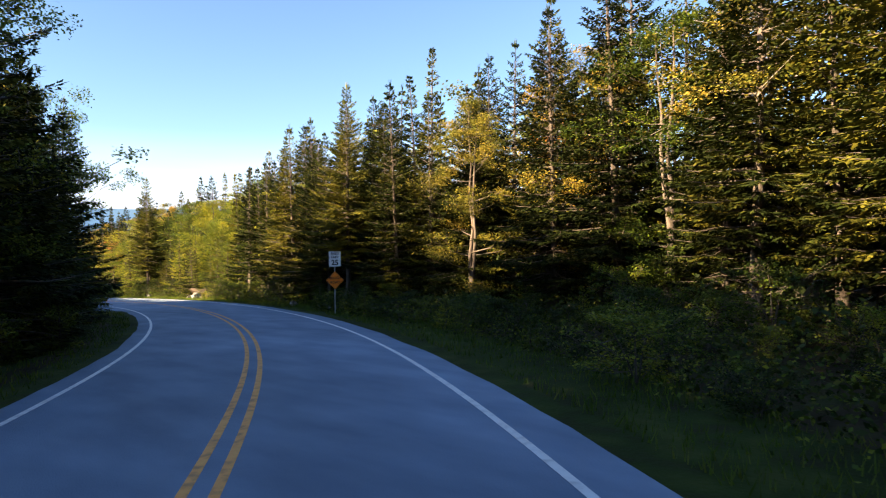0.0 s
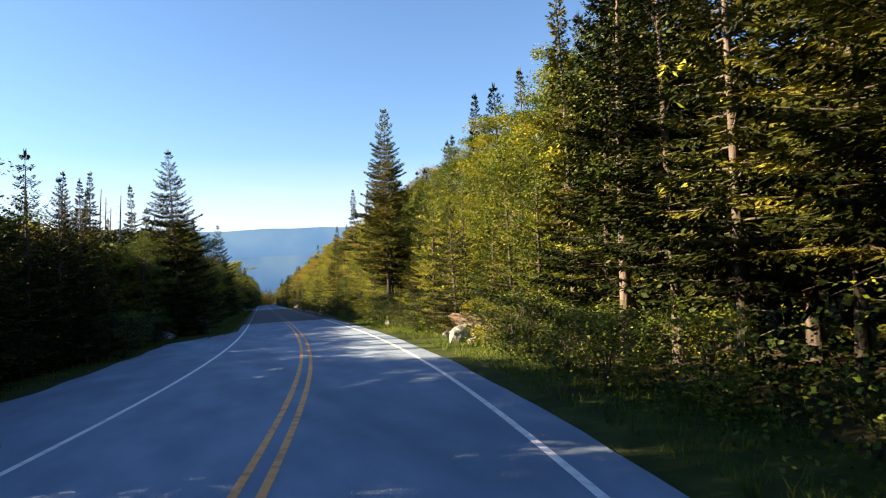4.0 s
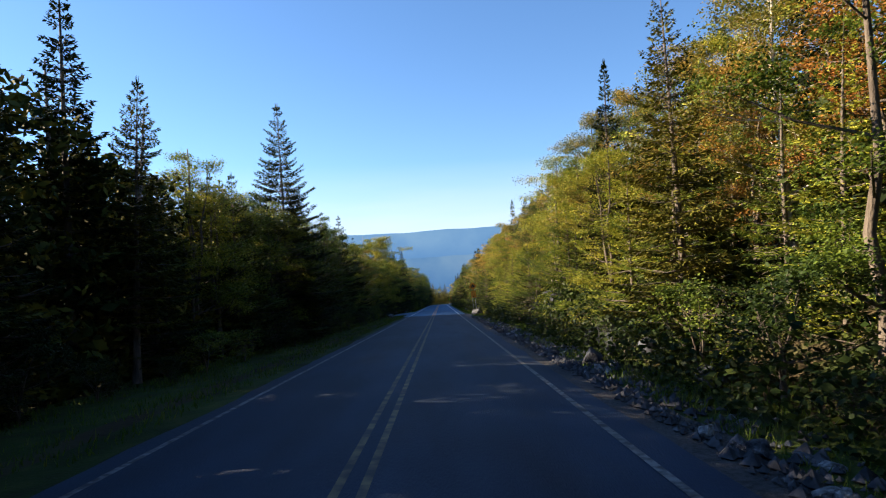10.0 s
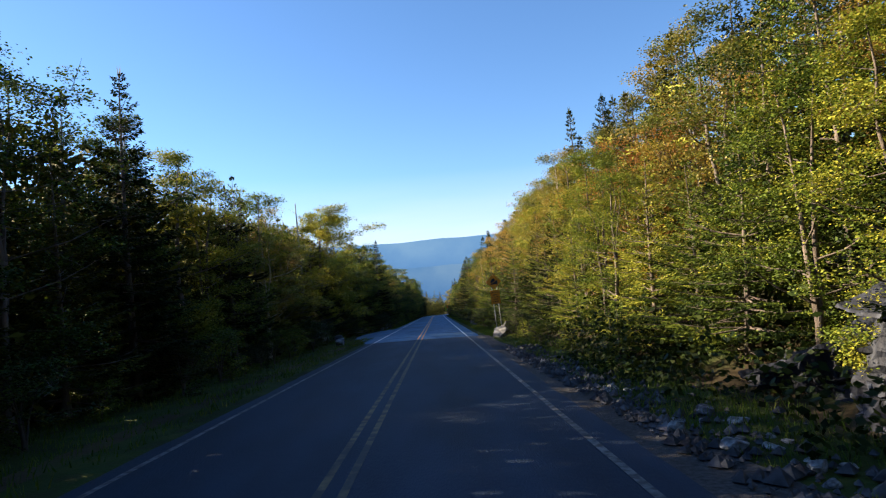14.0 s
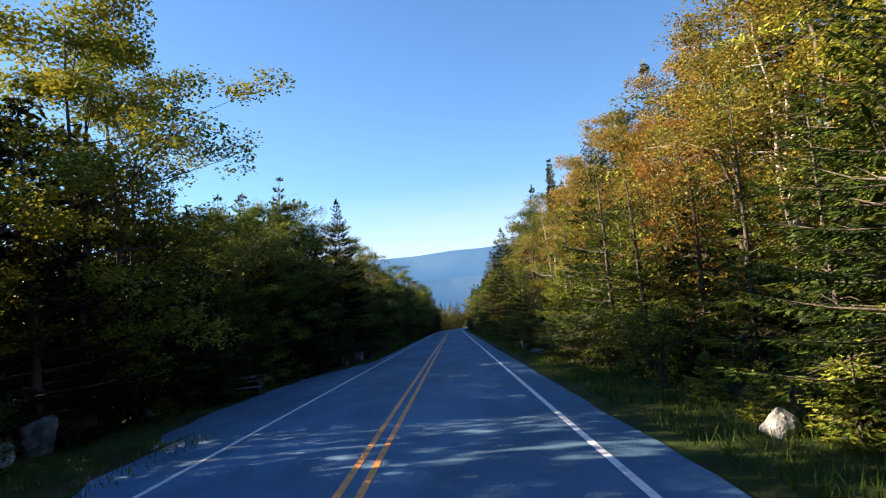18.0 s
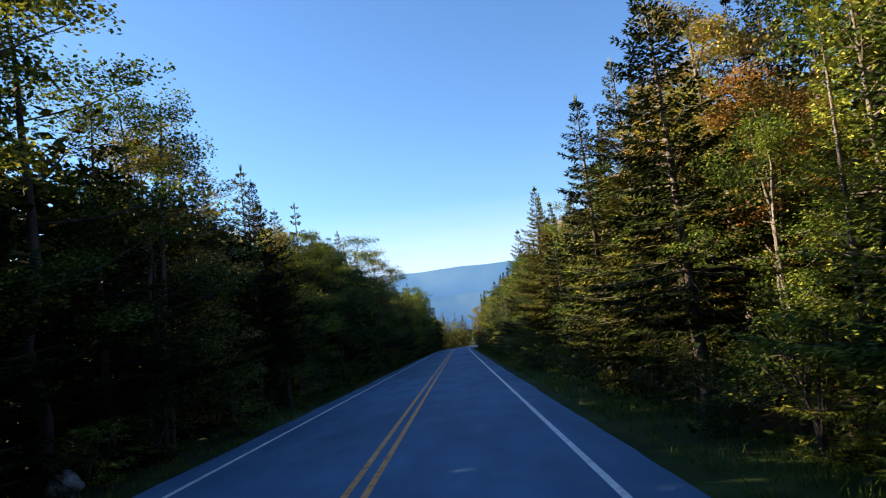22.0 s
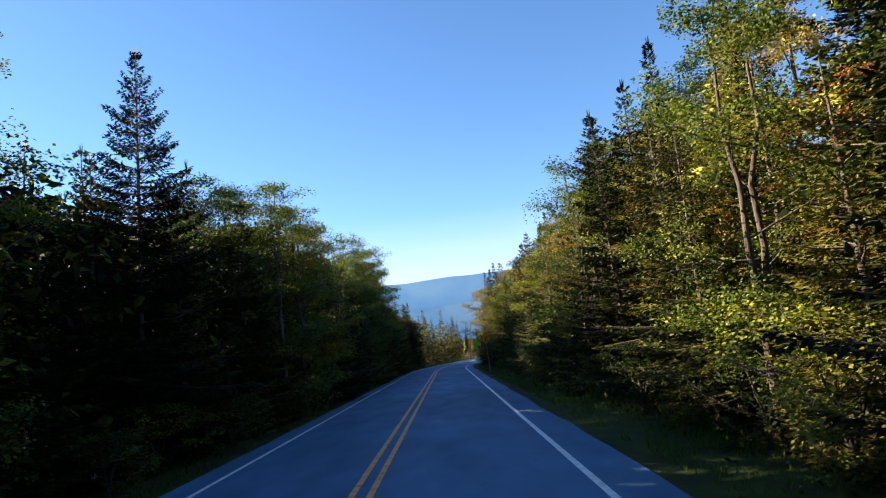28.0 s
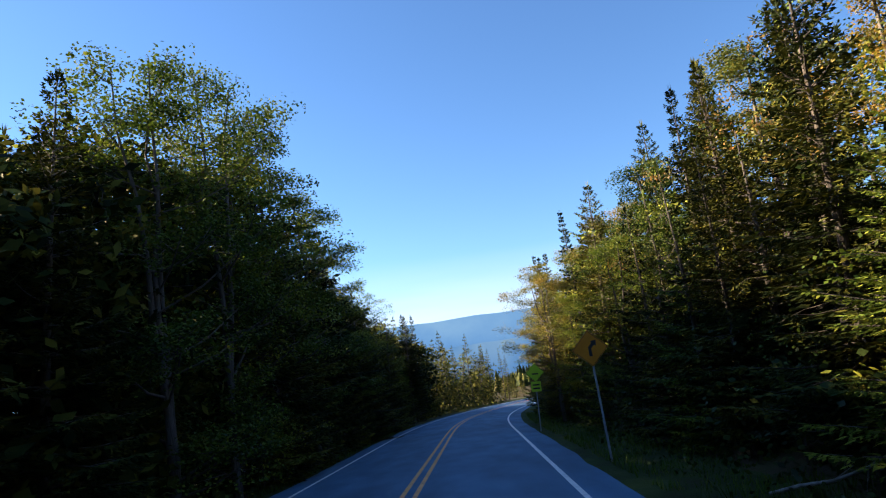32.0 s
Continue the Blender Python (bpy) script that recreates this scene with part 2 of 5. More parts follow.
# ---- the road's line ----
GRADE = 0.05
HEADINGS = [(-140, 46), (-75, 46), (-50, 34), (-25, 19.4), (0, 9), (14, 4.2), (28, 1.4), (48, 0), (318, 0), (345, 9), (380, 16), (520, 16)]
_ss = np.arange(-140, 520, 0.25)
_raw = np.interp(np.arange(-152, 532, 0.25), [h[0] for h in HEADINGS], [h[1] for h in HEADINGS])
_hh = np.radians(np.convolve(_raw, np.ones(49) / 49, "same")[48:48 + len(_ss)])
_X, _Y = np.cumsum(np.sin(_hh)) * 0.25, np.cumsum(np.cos(_hh)) * 0.25
_i0, _i1 = int((0 + 140) / 0.25), int((200 + 140) / 0.25)
_X -= _X[_i1]
_Y -= _Y[_i0]


def along(s, u=0.0):
    """Plan place of the point at station s, u metres to the right of the centre line, and the road's heading there."""
    x, y, h = np.interp(s, _ss, _X), np.interp(s, _ss, _Y), np.interp(s, _ss, _hh)
    if s > _ss[-1]:
        d = s - _ss[-1]
        x, y = x + d * math.sin(h), y + d * math.cos(h)
    if s < _ss[0]:
        d = s - _ss[0]
        x, y = x + d * math.sin(h), y + d * math.cos(h)
    return x + u * math.cos(h), y - u * math.sin(h), h


def ease(a, b, x):
    x = min(1.0, max(0.0, (x - a) / (b - a)))
    return x * x * (3 - 2 * x)


def land(s, u):
    """Height of the ground."""
    z = -GRADE * s
    rough = noise.noise((s * 0.11, u * 0.11, 3.1)) * 0.35 + noise.noise((s * 0.4, u * 0.4, 7.7)) * 0.1
    if u > 0:
        hill = ease(10, 50, s) * (1 - 0.5 * ease(150, 170, s))
        cut = ease(93.5, 96.5, s) * (1 - ease(113.5, 116.5, s))
        z += -0.15 * ease(4.6, 6.0, u) - 0.5 * (1 - ease(-20, -8, s)) * ease(5.0, 9.0, u) + (0.35 + 0.9 * hill) * ease(6.0 + 2.2 * cut, 11, u)
        z += max(0, u - 10) * (0.02 + 0.16 * hill) * (1 - 0.75 * ease(40, 140, u))
        # the bank above the rock cut
        z += (0.7 * ease(62, 72, s) + 0.9 * ease(88, 98, s)) * (1 - ease(112, 118, s)) * ease(6.8 + 1.5 * cut, 9.4 + 0.6 * cut, u)
        z += rough * ease(5.0 + 2.6 * cut, 9.0 + cut, u)
    else:
        z += -0.12 * ease(5.0, 7.0, -u) - 0.05 * max(0, -u - 7)
        z += rough * ease(6.0, 9.0, -u)
    return z - 0.03


def at(s, u, dz=0.0):
    x, y, h = along(s, u)
    return Vector((x, y, land(s, u) + dz))


def mesh_of(name, verts, faces, mat, smooth=False):
    me = bpy.data.meshes.new(name)
    me.from_pydata(verts, [], faces)
    me.materials.append(mat)
    if smooth:
        me.shade_smooth()
    me.update()
    return me


def part(name, bm, mat, parent=None, label="", smooth=False):
    """Links a bmesh or a mesh as one object, under a thing where one is given."""
    if isinstance(bm, bmesh.types.BMesh):
        me = bpy.data.meshes.new(name)
        bm.to_mesh(me)
        bm.free()
        me.materials.append(mat)
        if smooth:
            me.shade_smooth()
    else:
        me = bm
    ob = new(name, me)
    if parent:
        ob.parent = parent
    if label:
        ob["label"] = label
    return ob


# ---- ground, road ----
def strip(name, mat, s0, s1, us, zs, step=1.0, label="", wobble=0.0, category="", outer=None):
    """A ribbon along the road through the offsets us at the heights zs over the road's plane."""
    n = max(2, int(round((s1 - s0) / step)) + 1)
    verts, faces, k = [], [], len(us)
    for i in range(n):
        s = s0 + (s1 - s0) * i / (n - 1)
        for j, (u, z) in enumerate(zip(us, zs)):
            w = 0.0
            if outer and j == 0:
                u = float(np.interp(s, [o[0] for o in outer], [o[1] for o in outer]))
            elif outer and j == 1:
                u = (us[2] + float(np.interp(s, [o[0] for o in outer], [o[1] for o in outer]))) / 2
            if wobble and j in (0, k - 1):
                w = wobble * (noise.noise((s * 0.35, u, 1.7)) + 0.6 * noise.noise((s * 1.3, u, 9.2)))
            x, y, h = along(s, u + w)
            verts.append((x, y, -GRADE * s + z))
    for i in range(n - 1):
        for j in range(k - 1):
            a = i * k + j
            faces.append((a, a + 1, a + k + 1, a + k))
    ob = new(name, mesh_of(name, verts, faces, mat))
    return tagged(ob, label, category or name.split("_")[0], kind="structure")


s_rows = [-900, -500, -300, -200] + list(range(-140, 470, 2)) + [480, 500, 540, 600, 700, 850, 1050, 1300, 1700, 2200, 3000, 4200]
u_cols = [-3000, -1500, -800, -400, -200, -120, -80, -60, -45, -35, -28, -22, -18, -15, -12, -10, -8.5, -7, -6, -5.2, -4.5, -3, 0, 3, 4.3, 5, 5.6, 6.2,
          6.8, 7.4, 8, 8.6, 9.3, 10, 11, 12, 14, 17, 20, 24, 29, 35, 45, 60, 80, 120, 200, 400, 800, 1500, 3000]
gv, gf = [], []
for s in s_rows:
    for u in u_cols:
        x, y, h = along(s, max(-45.0, min(45.0, u)))
        x += u - max(-45.0, min(45.0, u))
        if abs(u) > 300 or s > 480 or s < -150:
            x, y = along(min(max(s, -140), 480), 0)[0] * 0 + u, s
        gv.append((x, y, land(s, u) - (0.0 if abs(u) > 5 else 0.06)))
k = len(u_cols)
for i in range(len(s_rows) - 1):
    for j in range(k - 1):
        a = i * k + j
        gf.append((a, a + 1, a + k + 1, a + k))
ground = tagged(new("ground", mesh_of("ground", gv, gf, GROUND, True)), "dark leaf-littered forest floor sloping down the mountainside", "ground", kind="structure")

LANE = 3.38
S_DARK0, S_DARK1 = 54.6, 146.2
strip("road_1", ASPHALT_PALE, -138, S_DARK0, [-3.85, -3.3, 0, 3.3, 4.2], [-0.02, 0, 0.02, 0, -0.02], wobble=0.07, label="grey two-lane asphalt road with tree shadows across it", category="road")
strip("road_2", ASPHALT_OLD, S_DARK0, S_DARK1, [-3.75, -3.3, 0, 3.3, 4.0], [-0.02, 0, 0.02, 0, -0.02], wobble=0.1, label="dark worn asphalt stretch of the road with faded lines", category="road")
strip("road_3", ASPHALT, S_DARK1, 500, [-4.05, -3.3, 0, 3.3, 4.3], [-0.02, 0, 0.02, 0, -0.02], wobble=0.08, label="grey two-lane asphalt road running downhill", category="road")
strip("shoulder_1", ASPHALT_PALE, 1, 41, [-7.1, -5.5, -3.75], [-0.045, -0.03, -0.025], wobble=0.2, label="widened grey asphalt shoulder beside the road", category="shoulder",
      outer=[(1, -3.9), (9, -6.9), (31, -7.0), (41, -3.95)])
strip("shoulder_2", GRAVEL, 54, 147, [3.8, 4.3, 4.95], [-0.03, -0.035, -0.055], wobble=0.2, label="dark gravel shoulder strewn with stones", category="shoulder")
strip("shoulder_3", ASPHALT, 148, 186, [-7.0, -5.5, -3.95], [-0.045, -0.03, -0.025], wobble=0.3, label="paved pull-off edged with boulders beside the road", category="shoulder",
      outer=[(148, -4.1), (153, -4.8), (161, -6.6), (174, -6.6), (182, -5.2), (186, -4.1)])
strip("verge_1", VERGE, -138, 480, [-9.0, -6.0, -3.7], [-0.14, -0.06, -0.05], wobble=0.3, label="dark green grass verge along the road", category="verge")
strip("verge_2", VERGE, -138, 480, [3.95, 5.4, 7.0], [-0.05, -0.07, -0.1], wobble=0.3, label="rough grass verge under the trees", category="verge")
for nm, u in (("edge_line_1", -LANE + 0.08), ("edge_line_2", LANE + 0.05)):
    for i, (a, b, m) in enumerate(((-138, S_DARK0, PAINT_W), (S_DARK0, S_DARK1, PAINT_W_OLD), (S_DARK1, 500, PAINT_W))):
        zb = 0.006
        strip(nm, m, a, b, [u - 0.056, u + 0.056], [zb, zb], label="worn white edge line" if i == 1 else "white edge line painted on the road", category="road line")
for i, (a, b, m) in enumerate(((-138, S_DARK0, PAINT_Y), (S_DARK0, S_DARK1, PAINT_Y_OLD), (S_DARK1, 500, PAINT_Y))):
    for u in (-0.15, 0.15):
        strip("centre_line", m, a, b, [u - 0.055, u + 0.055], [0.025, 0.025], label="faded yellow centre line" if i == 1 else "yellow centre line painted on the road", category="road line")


# ---- trees ----
def tube(verts, faces, pts, radii, sides=6):
    """A tapered tube through points."""
    base = len(verts)
    for i, p in enumerate(pts):
        d = (pts[min(i + 1, len(pts) - 1)] - pts[max(i - 1, 0)]).normalized()
        a = d.orthogonal().normalized()
        b = d.cross(a)
        for j in range(sides):
            w = 2 * math.pi * j / sides
            verts.append(p + (a * math.cos(w) + b * math.sin(w)) * radii[i])
    for i in range(len(pts) - 1):
        for j in range(sides):
            a0, a1 = base + i * sides + j, base + i * sides + (j + 1) % sides
            faces.append((a0, a1, a1 + sides, a0 + sides))
    return base


def blade(verts, faces, p, d, side, length, width):
    """A narrow leaf-shaped blade from p along d."""
    i = len(verts)
    verts.extend((p, p + d * (length * 0.45) + side * (width * 0.5), p + d * length, p + d * (length * 0.45) - side * (width * 0.5)))
    faces.append((i, i + 1, i + 2, i + 3))


def spruce_meshes(name, seed, h, spread, bare=0.08, whorls=26, arms=6, ragged=0.25, droop=0.25, sticks=1.0, pitch=0.16, girth=1.0, needle=1.0, needles=None, wood=True):
    """Trunk with dead lower sticks, and tiers of flat feathered boughs, of a conifer h metres high."""
    r = random.Random(seed)
    tv, tf = [], []
    pts, bend = [], Vector((r.uniform(-1, 1), r.uniform(-1, 1), 0)) * 0.012 * h
    for i in range(8):
        f = i / 7
        pts.append(Vector((0, 0, -0.3 + f * (h * 0.98 + 0.3))) + bend * math.sin(f * 3))
    r0 = (0.011 * h + 0.025) * girth
    tube(tv, tf, pts, [r0 * (1 - 0.93 * i / 7) + (0.05 if i == 0 else 0) for i in range(8)], 7)
    for i in range(int((14 + bare * 40) * sticks)):
        z = h * r.uniform(0.05, max(0.3, bare + 0.25))
        w = r.uniform(0, 6.28)
        d = Vector((math.cos(w), math.sin(w), r.uniform(-0.35, 0.1))).normalized()
        L = spread * r.uniform(0.25, 0.6)
        p = Vector((0, 0, z))
        tube(tv, tf, [p, p + d * L * 0.6, p + d * L + Vector((0, 0, -0.1 * L))], [0.02, 0.012, 0.004], 3)
    cv, cf = [], []
    up = Vector((0, 0, 1))
    for k in range(whorls):
        f = min(max((k + r.uniform(-0.25, 0.25)) / whorls, 0), 0.99)
        z = h * (bare + (1 - bare) * f)
        rad = spread * ((1 - f) ** 0.92) * r.uniform(1 - ragged, 1 + ragged * 0.6) + 0.05
        fine = needle * (1 - 0.38 * f * f)
        if f < 0.12:
            rad *= 0.6 + 3.2 * f
        w0 = r.uniform(0, 6.28)
        n = arms if f < 0.8 else max(3, arms - 2)
        for a in range(n):
            if r.random() < ragged * 0.35:
                continue
            w = w0 + 6.283 * a / n + r.uniform(-0.35, 0.35)
            L = rad * r.uniform(0.65, 1.12)
            out = Vector((math.cos(w), math.sin(w), 0))
            sd = Vector((-math.sin(w), math.cos(w), 0))
            rise = 0.7 * f * f - droop * (1 - f) + r.uniform(-0.1, 0.1)
            lift = 0.2 + r.uniform(-0.06, 0.06)
            root = Vector((0, 0, z + r.uniform(-0.5, 0.5) * 0.3 * h / whorls)) + bend * math.sin((z / h) * 3)
            if wood and L > 0.5:
                tube(tv, tf, [root, root + out * L * 0.5 + up * (L * (rise * 0.5 + lift * 0.25)), root + out * L * 0.92 + up * (L * (rise * 0.92 + lift * 0.85))],
                     [0.012 + 0.012 * L, 0.008 + 0.006 * L, 0.004], 3)
            m = max(3, int(L / pitch))
            for q in range(m):
                g = 0.14 + 0.86 * (q + r.uniform(0.3, 0.7)) / m
                p = root + out * (L * g) + up * (L * (rise * g + lift * g * g))
                t = (out + up * (rise + 2 * lift * g)).normalized()
                for sg in (-1, 1):
                    tw = min(0.8, (0.4 * L * (1.1 - g) + 0.13 * (1 - 0.6 * f)) * r.uniform(0.7, 1.2))
                    d = (t * r.uniform(0.55, 0.95) + sd * (sg * r.uniform(0.6, 1.0)) + up * r.uniform(-0.32, 0.05)).normalized()
                    side = d.cross(up).normalized()
                    nb = max(2, int(tw / (0.12 * fine)))
                    for b in range(nb):
                        e = 1 if b % 2 else -1
                        d2 = (d * 0.85 + side * (e * r.uniform(0.35, 0.8)) + up * r.uniform(-0.35, 0.12)).normalized()
                        s2 = d2.cross(up).normalized() + up * r.uniform(-0.9, 0.9)
                        blade(cv, cf, p + d * (tw * (b + 0.2) / nb), d2, s2.normalized(), 0.19 * fine * r.uniform(0.75, 1.3), 0.07 * fine)
                    d3 = (d + up * r.uniform(-1.2, -0.5)).normalized()
                    blade(cv, cf, p + d * (tw * r.uniform(0.1, 0.6)), d3, t, 0.16 * fine + 0.12 * tw, 0.085 * fine)
                    blade(cv, cf, p + d * (tw * 0.7), d, (side + up * r.uniform(-0.6, 0.6)).normalized(), 0.14 * fine + 0.35 * tw, 0.075 * fine)
            p = root + out * (L * 0.9) + up * (L * (rise * 0.9 + lift * 0.81))
            blade(cv, cf, p, (out + up * (rise + 0.3)).normalized(), sd, 0.2 * L + 0.08, 0.07)
    top = Vector((0, 0, h * 0.96))
    for a in range(5):
        w = 1.256 * a
        d = Vector((math.cos(w) * 0.12, math.sin(w) * 0.12, 1)).normalized()
        blade(cv, cf, top, d, d.orthogonal().normalized(), 0.05 * h, 0.05)
    return mesh_of(name + "_trunk", tv, tf, BARK, True), mesh_of(name + "_crown", cv, cf, needles or SPRUCE)


def broadleaf_meshes(name, seed, h, spread, leaf_mat, bark, bare=0.25, clumps=120, per=22, leaf=0.17, stems=1, lean=0.1, limbs=12, tight=0.85):
    """Forked stems with limbs, and a crown of leaves gathered round the limbs' ends, with gaps."""
    r = random.Random(seed)
    tv, tf, ends = [], [], []
    for st in range(stems):
        w = 6.283 * st / stems + r.uniform(0, 1)
        tilt = Vector((math.cos(w), math.sin(w), 0)) * (lean * r.uniform(0.4, 1.3) * h)
        top = h * r.uniform(0.82, 0.95)
        pts = [Vector((0, 0, -0.25)) + tilt * 0.02]
        for i in range(1, 8):
            f = i / 7
            pts.append(tilt * f * f + Vector((r.uniform(-1, 1) * 0.012 * h, r.uniform(-1, 1) * 0.012 * h, top * f)))
        r0 = (0.011 * h + 0.02) / (1 + 0.25 * (stems - 1))
        tube(tv, tf, pts, [r0 * (1.1 - 0.95 * i / 7) for i in range(8)], 6)
        nl = int(limbs + 3 * r.random())
        for i in range(nl):
            f = bare + (1 - bare) * (i + r.random()) / nl
            f = min(f, 0.97)
            k = f * 7
            a = int(k)
            p = pts[a].lerp(pts[a + 1], k - a) if a < 7 else pts[7]
            ww = i * 2.4 + r.uniform(-0.5, 0.5)
            prof = math.sin(min(1.0, max(0.08, (f - bare * 0.7) / (1 - bare * 0.7))) * 2.6 + 0.35)
            L = spread * max(0.25, prof) * r.uniform(0.7, 1.15)
            d = Vector((math.cos(ww), math.sin(ww), r.uniform(0.1, 0.65))).normalized()
            e = p + d * L
            if e.z > 0.96 * h:
                e.z = h * r.uniform(0.8, 1.0)
            mid = p.lerp(e, 0.5) + Vector((0, 0, -0.06 * L))
            tube(tv, tf, [p, mid, e], [r0 * 0.42 * (1.1 - f), r0 * 0.25 * (1.1 - f) + 0.006, 0.004], 4)
            for b in range(4):
                g = r.uniform(0.35, 1.0)
                q0 = p.lerp(e, g)
                d2 = Vector((r.uniform(-1, 1), r.uniform(-1, 1), r.uniform(-0.2, 0.8))).normalized()
                q1 = q0 + d2 * L * r.uniform(0.22, 0.5)
                tube(tv, tf, [q0, q1], [0.01, 0.003], 3)
                ends.append(q1)
                ends.append(q0.lerp(q1, 0.5))
            ends.append(e)
        ends.append(pts[7])
    cv, cf = [], []
    r.shuffle(ends)
    for c in range(clumps):
        o = ends[c % len(ends)] + Vector((r.gauss(0, 0.1), r.gauss(0, 0.1), r.gauss(0, 0.08))) * spread * 0.4
        size = min(0.4, spread * r.uniform(0.09, 0.17)) * tight
        for j in range(int(per * r.uniform(0.5, 1.4))):
            g = Vector((r.gauss(0, 1), r.gauss(0, 1), r.gauss(0, 0.38)))
            p = o + g * (size * min(1.0, 1.5 / max(0.01, g.length)))
            if p.z < 0.05:
                continue
            w = r.uniform(0, 6.283)
            d = Vector((math.cos(w), math.sin(w), r.uniform(-0.9, 0.25))).normalized()
            sdv = d.cross(Vector((0, 0, 1))).normalized()
            sdv.rotate(Matrix.Rotation(r.uniform(-1.0, 1.0), 3, d))
            L = leaf * r.uniform(0.7, 1.3)
            blade(cv, cf, p, d, sdv, L, L * 0.75)
    return mesh_of(name + "_trunk", tv, tf, bark, True), mesh_of(name + "_crown", cv, cf, leaf_mat)


def snag_meshes(name, seed, h, spread):
    """A bare dead stem with broken twigs."""
    r = random.Random(seed)
    tv, tf = [], []
    bend = Vector((r.uniform(-1, 1), r.uniform(-1, 1), 0)) * 0.03 * h
    pts = [Vector((0, 0, -0.3 + (h + 0.3) * i / 7)) + bend * (i / 7) ** 2 for i in range(8)]
    tube(tv, tf, pts, [0.015 * h * (1.05 - i / 7.3) + 0.012 for i in range(8)], 6)
    for i in range(34):
        f = r.uniform(0.25, 0.98)
        p = Vector((0, 0, h * f)) + bend * f * f
        w = r.uniform(0, 6.283)
        d = Vector((math.cos(w), math.sin(w), r.uniform(-0.2, 0.9))).normalized()
        L = spread * r.uniform(0.3, 1.0) * (1.15 - f)
        e = p + d * L
        tube(tv, tf, [p, p.lerp(e, 0.55) + Vector((0, 0, -0.04 * L)), e], [0.028 * (1.2 - f), 0.014, 0.004], 4)
        for b in range(3):
            q = p.lerp(e, r.uniform(0.4, 1))
            d2 = (d + Vector((r.uniform(-1, 1), r.uniform(-1, 1), r.uniform(-0.3, 0.8)))).normalized()
            tube(tv, tf, [q, q + d2 * L * 0.4], [0.009, 0.003], 3)
    return mesh_of(name + "_trunk", tv, tf, DEADWOOD, True), None


KINDS = {}


def kind(key, name, label, category, height, meshes):
    KINDS.setdefault(key, []).append((name, label, category, height, meshes))


for i in range(5):
    kind("spruce", "spruce_tree", "tall dark green spruce tree with drooping branches", "tree", 12.0,
         spruce_meshes("spruce", 10 + i, 12.0, (2.7, 2.3, 2.9, 2.2, 2.5)[i], bare=(0.06, 0.14, 0.1, 0.2, 0.04)[i], whorls=30, arms=7, pitch=0.13))
for i in range(3):
    kind("spire", "spruce_tree", "narrow ragged spruce spire standing above the other trees", "tree", 12.0,
         spruce_meshes("spire", 20 + i, 12.0, (1.15, 1.4, 0.95)[i], bare=(0.3, 0.2, 0.4)[i], whorls=34, arms=6, ragged=0.4, pitch=0.11))
for i in range(4):
    kind("fir", "fir_tree", "bushy dark green fir at the forest edge", "tree", 7.0,
         spruce_meshes("fir", 30 + i, 7.0, (2.0, 1.7, 2.2, 1.6)[i], bare=0.01, whorls=22, arms=7, droop=0.14, pitch=0.12, needle=0.68))
for i in range(4):
    kind("balsam", "balsam_fir", "bushy balsam fir beside the road, its green brightened as if sunlit", "tree", 7.0,
         spruce_meshes("balsam", 40 + i, 7.0, (2.1, 1.8, 2.3, 1.6)[i], bare=0.01, whorls=21, arms=7, droop=0.14, pitch=0.11, needle=0.6, needles=FIR_SUNLIT))
for i in range(3):
    # variant 2 keeps the shaded needles for left silhouettes, the others the sunlit copy
    kind("tall", "spruce_tree", "tall open-crowned spruce with a bare lower trunk", "tree", 15.0,
         spruce_meshes("tall_spruce", 80 + i, 15.0, (3.0, 2.8, 3.7)[i], bare=(0.24, 0.2, 0.05)[i], whorls=34, arms=8, ragged=0.25, girth=0.85, pitch=0.115, needle=1.0, needles=SPRUCE if i == 2 else SPRUCE_SUNLIT))
for i in range(4):
    kind("green", "maple_tree", "leafy green maple tree on the roadside", "tree", 9.0,
         broadleaf_meshes("green_leafy", 50 + i, 9.0, 2.4, LEAF_G, BARK, bare=(0.1, 0.06, 0.05, 0.1)[i], stems=(1, 2, 3, 2)[i], lean=0.06, clumps=210, per=112, leaf=0.064, limbs=12))
for i in range(4):
    grey = i in (0, 1, 2)
    kind("yellow", "maple_tree" if grey else "birch_tree", "maple tree with yellowing autumn leaves" if grey else "pale-barked birch tree with yellowing autumn leaves", "tree", 9.0,
         broadleaf_meshes("yellow_leafy", 60 + i, 9.0, 2.4, LEAF_Y, BARK if grey else BIRCH, bare=(0.08, 0.08, 0.06, 0.2)[i], stems=(2, 1, 3, 2)[i], lean=0.06, clumps=210, per=112, leaf=0.064, limbs=12))
for i in range(2):
    kind("broad", "maple_tree", "wide-crowned leafy tree leaning over the road", "tree", 9.0,
         broadleaf_meshes("broad_leafy", 160 + i, 9.0, 4.0, LEAF_G, BARK, bare=0.12, stems=2, clumps=400, per=110, leaf=0.085, limbs=14, tight=0.7))
for i in range(3):
    kind("rust", "mountain_ash", "broadleaf tree turning orange and brown in autumn", "tree", 7.0,
         broadleaf_meshes("rusty", 70 + i, 7.0, 2.2, LEAF_O, BARK, bare=0.15, stems=2, clumps=150, per=105, leaf=0.062))
for i in range(3):
    kind("snag", "dead_tree", "bare silver-grey dead tree with broken twigs", "tree", 9.0, snag_meshes("snag", 90 + i, 9.0, (1.7, 1.0, 2.6)[i]))
for i in range(4):
    kind("bush", "bush", "low leafy bush at the forest edge", "bush", 1.8,
         broadleaf_meshes("bush", 100 + i, 1.8, 1.15, (LEAF_G, LEAF_G, SHADED_FERN, SHADED_FERN)[i], BARK, bare=0.03, stems=4, clumps=100, per=40, leaf=0.052, lean=0.4, limbs=3))
